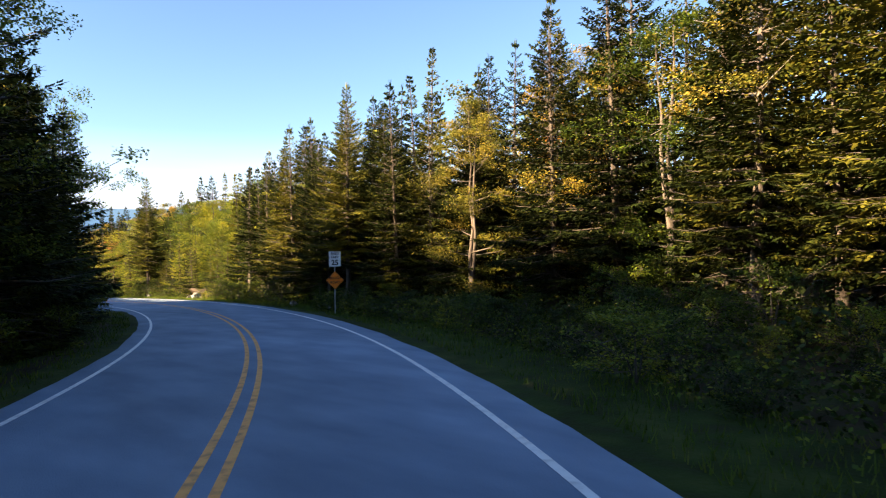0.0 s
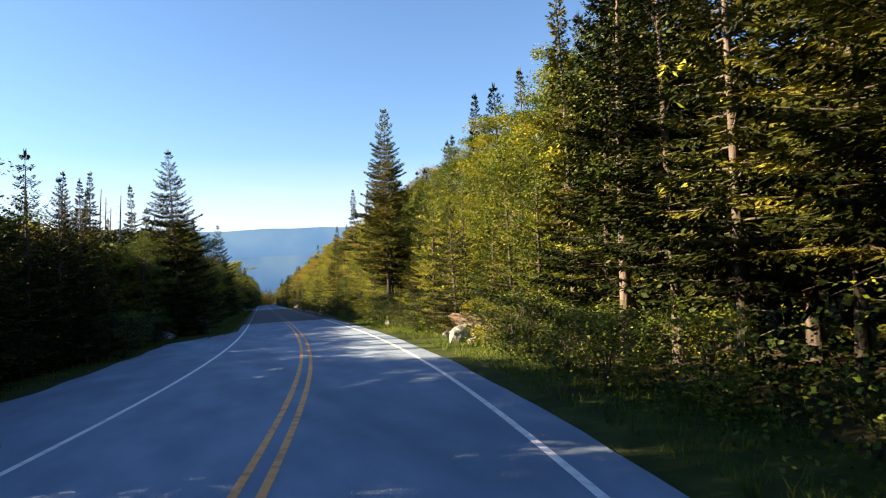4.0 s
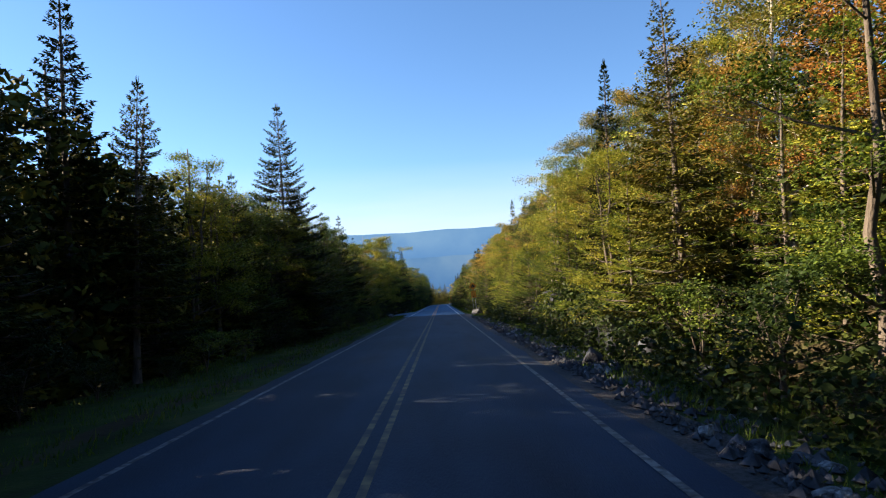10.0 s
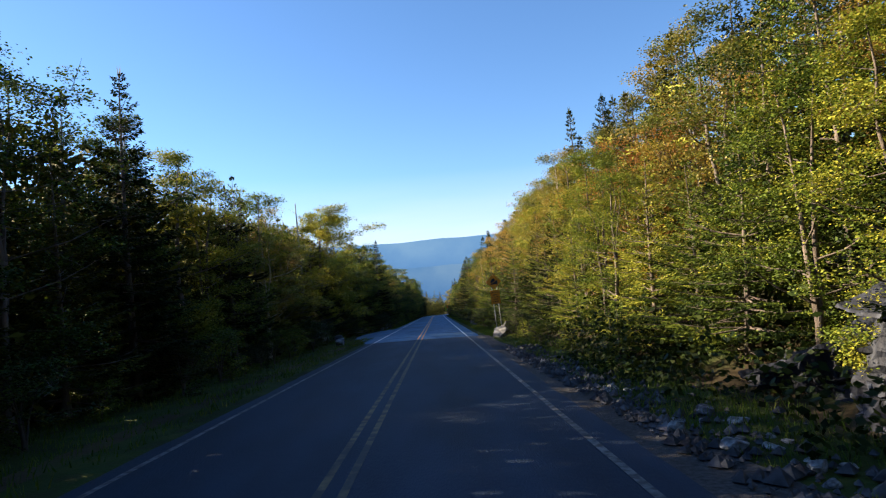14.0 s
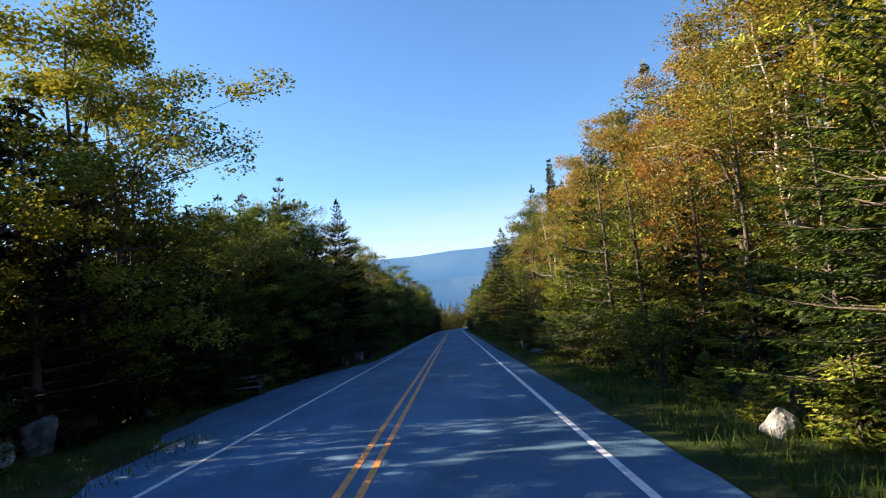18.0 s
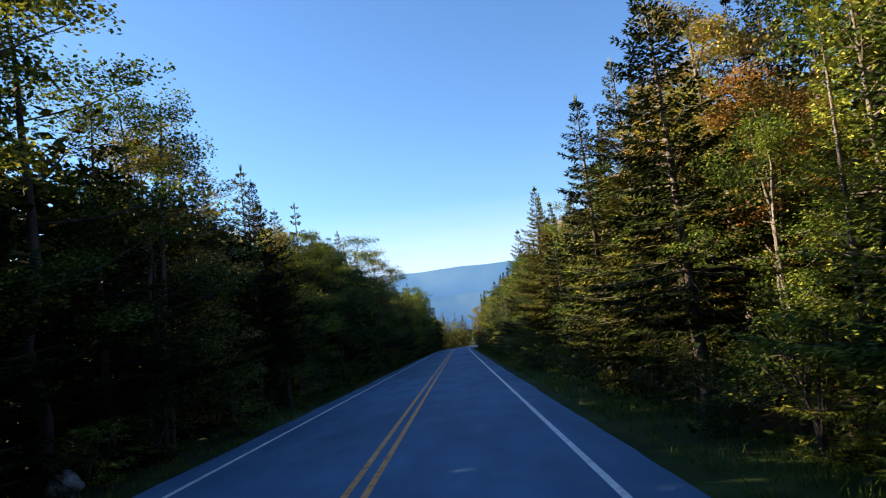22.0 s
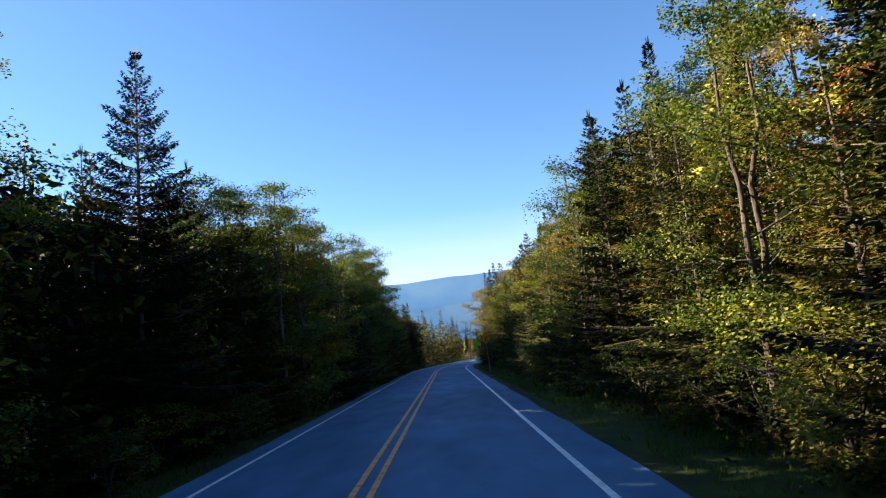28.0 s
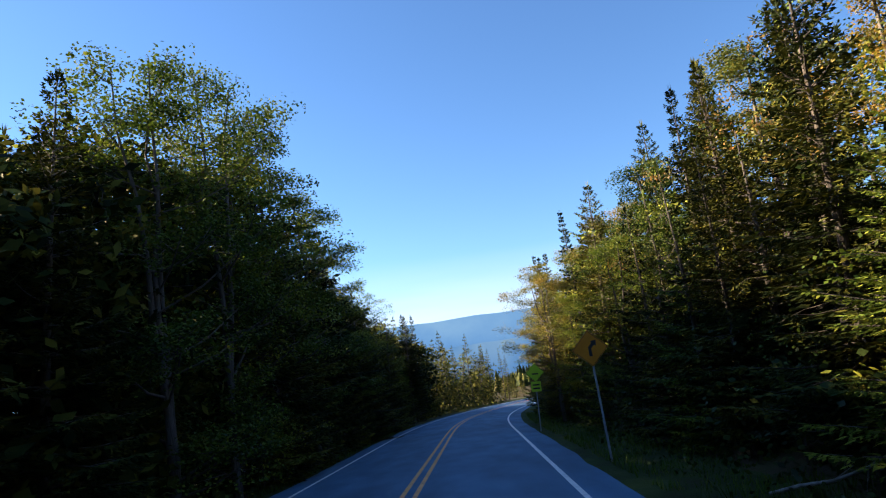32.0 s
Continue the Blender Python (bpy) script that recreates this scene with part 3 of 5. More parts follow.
for i in range(2):
    kind("sapling", "fir_sapling", "young fir sapling at the forest edge", "sapling", 2.2,
         spruce_meshes("sapling", 110 + i, 2.2, 0.95, bare=0.0, whorls=11, arms=6, droop=0.05, pitch=0.1, needle=0.65, needles=FIR_SUNLIT, wood=False))


def plant(key, s, u, h, rnd, variant=None, lean=0.0, widen=1.0):
    """Sets a tree of a kind on the ground, scaled to the height h."""
    ks = KINDS[key]
    name, label, cat, h0, (tm, cm) = ks[variant if variant is not None else rnd.randrange(len(ks))]
    f = h / h0
    trunk = new(name, tm)
    trunk.matrix_world = Matrix.Translation(at(s, u)) @ pose(0, 0, 0, rnd.uniform(-2, 2), rnd.uniform(-2, 2) + lean, rnd.uniform(0, 360)) @ Matrix.Diagonal((f * widen, f * widen, f, 1))
    tagged(trunk, label, cat, group="trees of the roadside forest" if cat == "tree" else "undergrowth of the forest edge")
    if cm:
        crown = new("crown", cm)
        crown.parent = trunk
    return trunk


rnd = random.Random(7)
TAKEN = []


def free(s, u, d):
    return all((s - a) ** 2 + (u - b) ** 2 > d * d for a, b in TAKEN)


# heights of the forest over the road's plane, by station, and the forest's edge
TOP_L = [(-80, 14), (-12, 13.4), (0, 12.5), (12, 9.5), (18, 7.2), (30, 7.4), (36, 7.4), (43, 7.6), (49, 9.4), (56, 10.2), (66, 10.8), (75, 10.8), (82, 9.4), (100, 9.8), (115, 10.4), (140, 9.6), (150, 10.2), (156, 12.0), (162, 12.2), (166, 10.2), (172, 9.0), (176, 9.3), (181, 10.8), (185, 12.2), (189, 12.2), (196, 10.3), (204, 9.2),
         (215, 9.5), (226, 10), (238, 11.5), (246, 11.2), (259, 8.3), (266, 8.2), (270, 9.6), (273, 10.4), (283, 10.8), (286, 8.4), (289, 7.2), (294, 9), (297, 11.6), (303, 12.8), (308, 12.8), (312, 11.6),
         (324, 10.4), (345, 9.6), (360, 9.5)]
TOP_R = [(-80, 15), (-30, 15), (-18, 14), (0, 12.8), (10, 11.5), (18, 10.4), (30, 10.8), (55, 10.8), (70, 11.2), (85, 11), (100, 10.8), (112, 10.2), (125, 10.6), (145, 10.9),
         (160, 10.2), (168, 10.4), (184, 11.2), (194, 10.6), (208, 10.2), (217, 8.6), (224, 9.4), (236, 9.6), (252, 10.6), (259, 9.0), (266, 10), (275, 10.6), (290, 10.2), (305, 10.4), (320, 10.2), (360, 11)]
EDGE_L = [(-80, 7.6), (-30, 7.4), (-8, 8.0), (0, 10.2), (45, 9.8), (60, 9.0), (140, 8.6), (155, 9.8), (185, 7.2), (200, 6.4), (270, 6.1), (284, 5.2), (312, 4.9), (330, 5.6), (360, 5.8)]
EDGE_R = [(-80, 14.0), (-34, 14.0), (-24, 12.5), (-15, 9.0), (-8, 7.7), (20, 7.7), (60, 7.8), (84, 8.2), (115, 8.0), (150, 7.7), (170, 7.3), (200, 6.9), (360, 6.6)]


STEPS = {}


def table(rows, s):
    """The value at station s, by quarter metres."""
    if id(rows) not in STEPS:
        STEPS[id(rows)] = np.interp(np.arange(-150, 450, 0.25), [r[0] for r in rows], [r[1] for r in rows]).tolist()
    return STEPS[id(rows)][min(2399, max(0, int((s + 150) * 4)))]


# trees that stand out: kind, station, offset, height, variant
LANDMARKS = [("tall", -13.2, 7.9, 14.0, 0), ("tall", -10.2, 9.2, 13.6, 1), ("spruce", -17.0, 9.6, 12.6, 0), ("spruce", 8.2, 9.0, 12.2, 1), ("tall", 38.0, 6.6, 15.6, 0),
             ("tall", 40.6, 7.3, 13.8, 1), ("spire", 33.8, 10.5, 11.6, 0), ("tall", 42.2, -7.7, 13.4, 2), ("tall", 99.5, -8.2, 14.8, 2), ("snag", 47.2, -12.6, 11.4, 1),
             ("snag", 49.2, -13.7, 10.8, 1), ("snag", 53.5, -15, 10.2, 1), ("snag", 44, -15.5, 9.8, 0), ("spire", 40, -16.5, 11.0, 0), ("spire", 36, -18, 11.0, 1),
             ("spire", 31, -16.5, 11.5, 0), ("spire", 57, -15, 11.0, 1), ("green", -10.0, -8.8, 11.0, 2), ("broad", -11.5, -9.0, 13.6, 1), ("spruce", -15.5, -8.4, 12.2, 2), ("spruce", -24.5, -8.8, 11.5, 0), ("fir", 19.6, -9.6, 8.2, 3), ("spire", 68.8, 9.2, 13.6, 0),
             ("spire", 73.0, 11.4, 13.6, 2), ("spire", 90.2, 9.2, 11.4, 1), ("green", 101.5, 8.8, 12.4, 1), ("spruce", 67.8, -8.8, 11.8, 3), ("tall", 262.4, -6.4, 11.4, 2),
             ("spruce", 132.2, -8.6, 9.2, 3), ("spruce", 137.5, 11.6, 12.8, 3), ("spire", 134.5, 12.2, 11.6, 0), ("tall", 220.6, 6.8, 10.8, 1), ("spruce", 236.3, 7.2, 10.8, 2), ("spire", 216.0, 7.3, 8.6, 0),
             ("spire", 212.2, 9.1, 11.0, 2), ("spire", 270.5, 8.0, 10.4, 2), ("spire", 262.8, 8.0, 9.8, 1), ("spire", 181.5, 8.8, 11.6, 0), ("spire", 184.2, 9.4, 11.4, 2), ("spruce", 190.6, 8.8, 11.8, 1),
             ("spire", 325.0, 7.6, 11.0, 1), ("spire", 334.0, 7.4, 12.4, 0), ("spire", 342.0, 7.6, 13.8, 2), ("spire", 316.5, 8.2, 11.2, 0), ("spire", 300.4, 9.2, 10.4, 1),
             ("spire", 293.4, 8.4, 8.8, 2), ("spire", 288.8, 8.8, 9.4, 0), ("spire", 207.4, 9.2, 11.6, 0), ("spire", 224.6, 7.8, 10.8, 2), ("spire", 141.2, 11.2, 13.2, 1), ("snag", 76.0, -10.5, 11.0, 0), ("snag", 80.5, -11.0, 10.4, 1), ("snag", 84.0, -10.2, 10.2, 0),
             ("snag", 91.0, -10.4, 10.2, 2), ("snag", 126.5, -10.5, 10.8, 1), ("snag", 129.0, -11.2, 10.4, 0), ("snag", 159.0, -11.5, 10.4, 0), ("snag", 156.0, -10.0, 12.6, 2), ("broad", 160.5, -9.6, 13.4, 0), ("snag", 207.0, -8.2, 10.8, 2),
             ("snag", 204.5, -9.0, 10.4, 2), ("snag", 286.5, -7.6, 9.8, 2), ("green", 112.5, -8.8, 10.4, 2), ("broad", 225.2, -6.6, 9.6, 1), ("green", 276.5, -5.4, 11.6, 1), ("green", 279.6, -5.6, 10.8, 3), ("green", 273.0, -5.4, 11.2, 2), ("green", 268.0, -6.8, 10.0, 2), ("broad", 180.5, -9.2, 11.4, 1), ("broad", 65.5, -9.6, 12.0, 0), ("green", 60.0, -9.8, 11.2, 1), ("broad", 173.6, -9.4, 9.4, 1),
             ("green", 236.5, -6.8, 13.8, 1), ("green", 309.0, -5.2, 12.6, 0), ("spruce", 292.5, -5.8, 9.2, 2), ("green", 295.6, -5.0, 12.0, 2), ("green", 299.0, -4.9, 14.8, 1), ("green", 304.5, -5.4, 13.4, 2), ("spruce", 205.0, -6.8, 9.0, 2), ("green", 217.8, -7.0, 10.2, 1), ("green", 256.0, -6.8, 10.2, 3), ("spruce", 184.0, -7.9, 11.4, 2), ("green", 163.5, -9.6, 14.0, 2),
             ("spire", 345.0, -6.2, 10.6, 1), ("spire", 45.4, -16.0, 12.8, 0), ("spire", 50.9, -16.2, 13.4, 1), ("spire", 53.1, -16.0, 14.4, 0), ("snag", 55.9, -16.0, 13.6, 1), ("spire", 48.2, -15.0, 12.0, 1), ("snag", 58.5, -16.0, 13.2, 0), ("spire", 61.0, -14.0, 14.6, 1), ("spire", 79.7, -10.0, 13.4, 1), ("snag", 105.6, 9.6, 6.4, 1), ("snag", 106.1, 9.2, 6.8, 1), ("snag", 106.6, 9.7, 6.2, 1), ("snag", 107.2, 9.4, 6.6, 1), ("snag", 107.8, 9.8, 6.4, 1), ("yellow", 177.6, 7.4, 9.0, 3), ("yellow", 316.0, 6.2, 9.0, 2), ("yellow", 321.0, 6.4, 9.4, 0), ("yellow", -22.0, 11.5, 11.5, 0), ("yellow", -27.5, 15.0, 12.5, 2)]
BROAD = {(42.2, -7.7): 1.12, (99.5, -8.2): 1.0, (220.6, 6.8): 1.15, (299.0, -4.9): 0.76, (180.5, -9.2): 0.8, (65.5, -9.6): 0.85, (-11.5, -9.0): 0.75}
for key, s, u, h, v in LANDMARKS:
    plant(key, s, u, h, rnd, v, widen=BROAD.get((s, u), 1.0))
    TAKEN.append((s, u))


def choose(weights):
    x = rnd.random() * sum(w for _, w in weights)
    for key, w in weights:
        x -= w
        if x <= 0:
            return key
    return weights[-1][0]


SHARE = {"spire": 1.12, "spruce": 1.06, "fir": 0.8, "balsam": 0.84, "rust": 0.74, "snag": 1.02}


def row(side, s0, s1, off, step, weights, low=0.8, du=0.8, clear=1.3, size=None, high=1.0):
    """A row of single trees along the forest's edge, as high as the skyline there."""
    s = s0
    while s < s1:
        s += step * rnd.uniform(0.7, 1.3)
        u = side * (table(EDGE_L if side < 0 else EDGE_R, s) + off + rnd.uniform(-du, du))
        u = max(u, 6.0 + rnd.random()) if side > 0 else min(u, -5.0 - 0.5 * rnd.random())
        if side > 0 and 288 < s < 313:
            u = max(u, 7.6)
        key = choose(weights)
        if size:
            h = rnd.uniform(*size)
        else:
            top = table(TOP_L if side < 0 else TOP_R, s) - (land(s, u) + GRADE * s)
            if side > 0 and s > 0:
                top += min(2.8, max(0.0, 0.6 * (u - 8.5)))
            h = max(4.0, top * rnd.uniform(low, high) * (1.08 if side < 0 else 1.05) * SHARE.get(key, 1.0) * (0.92 if side < 0 and key == "spruce" else 1.0))
        if size and side > 0 and 17 < s < 24:
            continue
        if free(s, u, clear):
            plant(key, s, u, h, rnd, widen=rnd.uniform(0.9, 1.2))


NEAR_L = [("green", 2.0), ("yellow", 0.3), ("fir", 3.8), ("spruce", 1.6)]
row(-1, -72, -4, 0.2, 2.0, [("fir", 3), ("spruce", 3), ("green", 0.5)], low=0.85)
row(-1, -4, 268, 0.2, 1.9, NEAR_L, low=0.85)
row(-1, 268, 340, 0.2, 1.8, [("fir", 4), ("spruce", 1.2), ("green", 0.8)], low=0.85)
row(1, -72, -20, 1.0, 2.2, [("spruce", 5), ("tall", 1.5), ("green", 0.5), ("yellow", 0.4)], low=0.75)
row(1, -20, 12, 1.0, 2.4, [("tall", 4), ("spire", 2.4), ("spruce", 1.0)], low=0.75)
# low green firs in front, yellow and rusty crowns above them, dark spruces behind
row(1, 12, 200, 0.3, 2.5, [("balsam", 5.0), ("green", 1.6), ("fir", 1.0), ("spruce", 0.6)], low=0.55, high=0.85)
row(1, 200, 240, 0.4, 2.2, [("balsam", 4), ("spruce", 2), ("green", 0.6)], low=0.65, high=0.95)
row(1, 240, 340, 0.3, 2.3, [("balsam", 4), ("fir", 2.0), ("spruce", 1.2), ("green", 1.0)], low=0.6, high=0.9)
row(1, -72, -20, 4.0, 2.4, [("spruce", 4), ("spire", 1), ("yellow", 1.6), ("rust", 0.5)], low=0.85, du=1.1)
row(1, -20, 12, 4.0, 2.2, [("spruce", 4), ("spire", 2)], low=0.85, du=1.1)
row(1, 12, 52, 2.8, 2.2, [("green", 3.6), ("balsam", 2.2), ("spruce", 1.0)], low=0.86, du=0.9)
row(1, 52, 200, 2.8, 2.4, [("yellow", 3.0), ("rust", 2.0), ("green", 1.8), ("balsam", 1.0), ("spruce", 0.6)], low=0.86, du=0.9)
row(1, 200, 246, 2.8, 2.2, [("spruce", 3.0), ("balsam", 3.0), ("green", 0.8), ("rust", 0.8)], low=0.8, du=0.9)
row(1, 284, 302, 2.8, 2.2, [("fir", 3.0), ("spruce", 3.0), ("rust", 0.8)], low=0.82, du=0.9)
row(1, 302, 340, 2.8, 2.4, [("yellow", 2.4), ("green", 1.6), ("balsam", 1.2), ("spruce", 1.4)], low=0.82, du=0.9)
row(1, 246, 284, 2.8, 2.4, [("yellow", 2.2), ("rust", 1.6), ("green", 1.6), ("balsam", 1.2), ("spruce", 1.4)], low=0.82, du=0.9)
row(1, 12, 340, 5.4, 2.8, [("spruce", 3.0), ("spire", 1.2), ("yellow", 1.4), ("green", 0.8)], low=0.92, du=1.0)
for off in (-6.6, -4.8, -3.0):
    row(1, -72, -16, off, 2.4, [("bush", 4), ("sapling", 0.6)], du=0.9, size=(0.9, 1.9), clear=0.8)
row(-1, -72, 330, -1.5, 3.2, [("bush", 3), ("sapling", 0.8)], du=0.5, size=(0.9, 2.2), clear=0.8)
row(1, -72, 94, -1.4, 2.7, [("bush", 3), ("sapling", 1.0)], du=0.5, size=(1.0, 2.4), clear=0.8)
row(1, 116, 330, -1.4, 2.7, [("bush", 3), ("sapling", 1.0)], du=0.5, size=(1.0, 2.4), clear=0.8)


# the forest behind, joined
def low_spruce(seed):
    return spruce_meshes("far_spruce", seed, 12.0, 2.0, bare=0.12, whorls=20, arms=5, sticks=0.15, pitch=0.32, needle=1.35, wood=False)


def low_leaf(seed, mat):
    return broadleaf_meshes("far_birch", seed, 9.0, 2.3, mat, BIRCH, clumps=130, per=16, leaf=0.125, limbs=12)


def arrays(me):
    co = np.empty(len(me.vertices) * 3, np.float32)
    me.vertices.foreach_get("co", co)
    lv = np.empty(len(me.loops), np.int32)
    me.loops.foreach_get("vertex_index", lv)
    return co.reshape(-1, 3), lv.reshape(-1, 4)


def joined(name, items, mat, label, category):
    """Many quads meshes set at many places, as one object. items: (coords, quads, 4x4 matrix)."""
    vs, qs, n = [], [], 0
    for co, q, m in items:
        a = np.array(m)
        vs.append(co @ a[:3, :3].T + a[:3, 3])
        qs.append(q + n)
        n += len(co)
    v, q = np.concatenate(vs), np.concatenate(qs)
    me = bpy.data.meshes.new(name)
    me.vertices.add(len(v))
    me.vertices.foreach_set("co", v.astype(np.float32).ravel())
    me.loops.add(len(q) * 4)
    me.loops.foreach_set("vertex_index", q.astype(np.int32).ravel())
    me.polygons.add(len(q))
    me.polygons.foreach_set("loop_start", np.arange(0, len(q) * 4, 4, dtype=np.int32))
    me.update(calc_edges=True)
    me.materials.append(mat)
    return tagged(new(name, me), label, category, kind="stuff")


stocks = {"s": [low_spruce(140), low_spruce(141)], "g": [low_leaf(150, LEAF_G)], "y": [low_leaf(151, LEAF_Y)]}
cooked = {k: [(arrays(t), arrays(c)) for t, c in v] for k, v in stocks.items()}
bins = {"trunks": [], "s": [], "g": [], "y": []}
for side, offs in ((-1, (3.2, 6.2, 10.0, 15.0)), (1, (6.2, 9.8, 14.5, 20.0))):
    for off in offs:
        s = -80.0
        while s < 400:
            s += (2.6 + off * 0.12) * rnd.uniform(0.7, 1.3)
            u = side * (table(EDGE_L if side < 0 else EDGE_R, s) + off + rnd.uniform(-1.2, 1.2))
            if not free(s, u, 1.0):
                continue
            k = choose([("s", 3), ("g", 1.6), ("y", 1.0 if side > 0 else 0.3)]) if off > 4 else "s"
            top = table(TOP_L if side < 0 else TOP_R, s) - (land(s, u) + GRADE * s)
            if side < 0:
                # Rear trees raised out of view here, to shade the road and right side.
                top += (3.2 if off > 5 and (279 < s < 298 or 165 < s < 180 or 222 < s < 262) else 0.0) if s > 60 else -1.0 if s > -8 else 2.5
            else:
                top += 0.4 + off * 0.17 if s > 12 else off * 0.12
            h = max(4.5, top * rnd.uniform(0.75, 1.05) * (1.1 if k == "s" else 1.02))
            f = h / (12.0 if k == "s" else 9.0)
            m = Matrix.Translation(at(s, u)) @ pose(0, 0, 0, rnd.uniform(-2, 2), rnd.uniform(-2, 2), rnd.uniform(0, 360)) @ Matrix.Diagonal((f * 1.1, f * 1.1, f, 1))
            (tc, tq), (cc, cq) = rnd.choice(cooked[k])
            bins["trunks"].append((tc, tq, m))
            bins[k].append((cc, cq, m))
joined("forest_trunks", bins["trunks"], BARK, "grey trunks of the forest behind the roadside", "forest")
joined("forest_spruces", bins["s"], SPRUCE, "dark spruce crowns of the forest behind the roadside", "forest")
joined("forest_green_leaves", bins["g"], LEAF_G, "green broadleaf crowns of the forest behind the roadside", "forest")
joined("forest_yellow_leaves", bins["y"], LEAF_Y, "yellowing broadleaf crowns of the forest behind the roadside", "forest")


# close undergrowth between the trunks, with dark filler added to stop sun and blacken gaps
def thicket(name, side, mat, n, u0, u1, z1, size, label, s0=-80, s1=390):
    r = random.Random(n)
    vs, qs = [], []
    for i in range(n):
        s = r.uniform(s0, s1)
        u = side * (table(EDGE_L if side < 0 else EDGE_R, s) + r.uniform(u0, u1))
        u = max(u, 5.1 if 54 < s < 147 else 5.5) if side > 0 else min(u, -4.6)
        if side > 0 and 94.5 < s < 115.5 and u < 8.3 and noise.noise((s * 0.5, 1.0, 2.0)) < 0.18:
            continue
        if side > 0 and 17.5 < s < 23.5 and u < 7.4:
            continue
        clump = noise.noise((s * 0.35, u * 0.35, 5.0))
        top = min(z1 * (0.75 + 0.9 * clump), 0.8 * table(TOP_L if side < 0 else TOP_R, s))
        if top < 0.3:
            continue
        p = at(s, u, r.random() ** 1.25 * top + 0.05)
        d = Vector((r.uniform(-1, 1), r.uniform(-1, 1), r.uniform(-0.6, 0.5))).normalized()
        sd = d.orthogonal().normalized()
        sd.rotate(Matrix.Rotation(r.uniform(-1.2, 1.2), 3, d))
        L = size * r.uniform(0.6, 1.4)
        blade(vs, qs, p, d, sd, L, L * 0.6)
    return tagged(new(name, mesh_of(name, vs, qs, mat)), label, "undergrowth", kind="stuff")


thicket("undergrowth_dark", -1, SPRUCE, 60000, 0.2, 8.0, 7.0, 0.42, "dense dark fir undergrowth, filled in to block sun and deepen shade")
thicket("undergrowth_dark", -1, SPRUCE, 34000, 0.0, 6.0, 7.5, 0.42, "dense dark fir undergrowth, filled in to block sun and deepen shade", 50, 146)
thicket("undergrowth_dark", -1, SPRUCE, 36000, 0.0, 7.0, 8.5, 0.42, "dense dark fir undergrowth, filled in to block sun and deepen shade", -78, 14)
thicket("undergrowth_dark", -1, SPRUCE, 62000, 0.0, 6.0, 8.0, 0.42, "dense dark fir undergrowth, filled in to block sun and deepen shade", 160, 352)
thicket("undergrowth_dark", -1, SPRUCE, 9000, 0.2, 7.0, 6.0, 0.42, "dense dark fir undergrowth, filled in to block sun and deepen shade", 36, 56)
thicket("undergrowth_dark", 1, SPRUCE, 40000, 0.6, 10.0, 4.6, 0.42, "dense dark fir undergrowth, filled in to block sun and deepen shade")
thicket("undergrowth_leaves", -1, SHADED_FERN, 16000, -0.6, 2.0, 2.2, 0.15, "leafy green undergrowth along the forest edge")
thicket("undergrowth_leaves", 1, SHADED_FERN, 36000, -0.8, 2.2, 3.2, 0.15, "leafy green undergrowth along the forest edge")

thicket("ground_cover", -1, SHADED_FERN, 26000, -1.4, 6.0, 0.7, 0.12, "low green plants covering the forest floor")
thicket("bank_plants", 1, SHADED_FERN, 36000, -2.6, 2.0, 1.9, 0.14, "leafy plants covering the roadside bank", 60, 122)
thicket("roadside_shrubs", 1, SHADED_FERN, 30000, -7.5, 0.5, 1.5, 0.12, "low shrubs and ferns between road and forest", -78, -14)
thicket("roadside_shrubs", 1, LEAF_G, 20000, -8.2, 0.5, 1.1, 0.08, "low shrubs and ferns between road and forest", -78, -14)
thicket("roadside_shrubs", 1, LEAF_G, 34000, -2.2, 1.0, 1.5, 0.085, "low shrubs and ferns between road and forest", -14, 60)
thicket("undergrowth_dark", -1, SPRUCE, 11000, 0.2, 7.0, 5.0, 0.42, "dense dark fir undergrowth, filled in to block sun and deepen shade", 8, 38)
thicket("ground_cover", 1, SHADED_FERN, 44000, -1.6, 7.0, 0.8, 0.12, "low green plants covering the forest floor")


def boughs(name, side, mat, n, per, u0, u1, z0, leaf, label, seed, flat=0.5, narrow=0.7, s0=-70, s1=360):
    """Leafy boughs that fill the forest's face between the crowns, in clumps."""
    r = random.Random(seed)
    vs, qs = [], []
    for i in range(n):
        s = r.uniform(s0, s1)
        off = r.uniform(u0, u1)
        u = side * (table(EDGE_L if side < 0 else EDGE_R, s) + off)
        g = land(s, u) + GRADE * s
        top = (table(TOP_L if side < 0 else TOP_R, s) - g) * min(0.9, 0.76 + 0.04 * off)
        c = at(s, u, z0 + (top - z0) * r.random() ** 0.8)
        q = r.uniform(0.35, 0.75)
        for j in range(int(per * r.uniform(0.6, 1.4))):
            d = Vector((r.gauss(0, 1), r.gauss(0, 1), r.gauss(0, flat)))
            p = c + d * (q * min(1.0, 1.4 / max(0.01, d.length)) * 0.8)
            d = Vector((r.uniform(-1, 1), r.uniform(-1, 1), r.uniform(-0.8, 0.3))).normalized()
            sd = d.orthogonal().normalized()
            sd.rotate(Matrix.Rotation(r.uniform(-1.2, 1.2), 3, d))
            L = leaf * r.uniform(0.7, 1.3)
            blade(vs, qs, p, d, sd, L, L * narrow)
    return tagged(new(name, mesh_of(name, vs, qs, mat)), label, "foliage", kind="stuff")


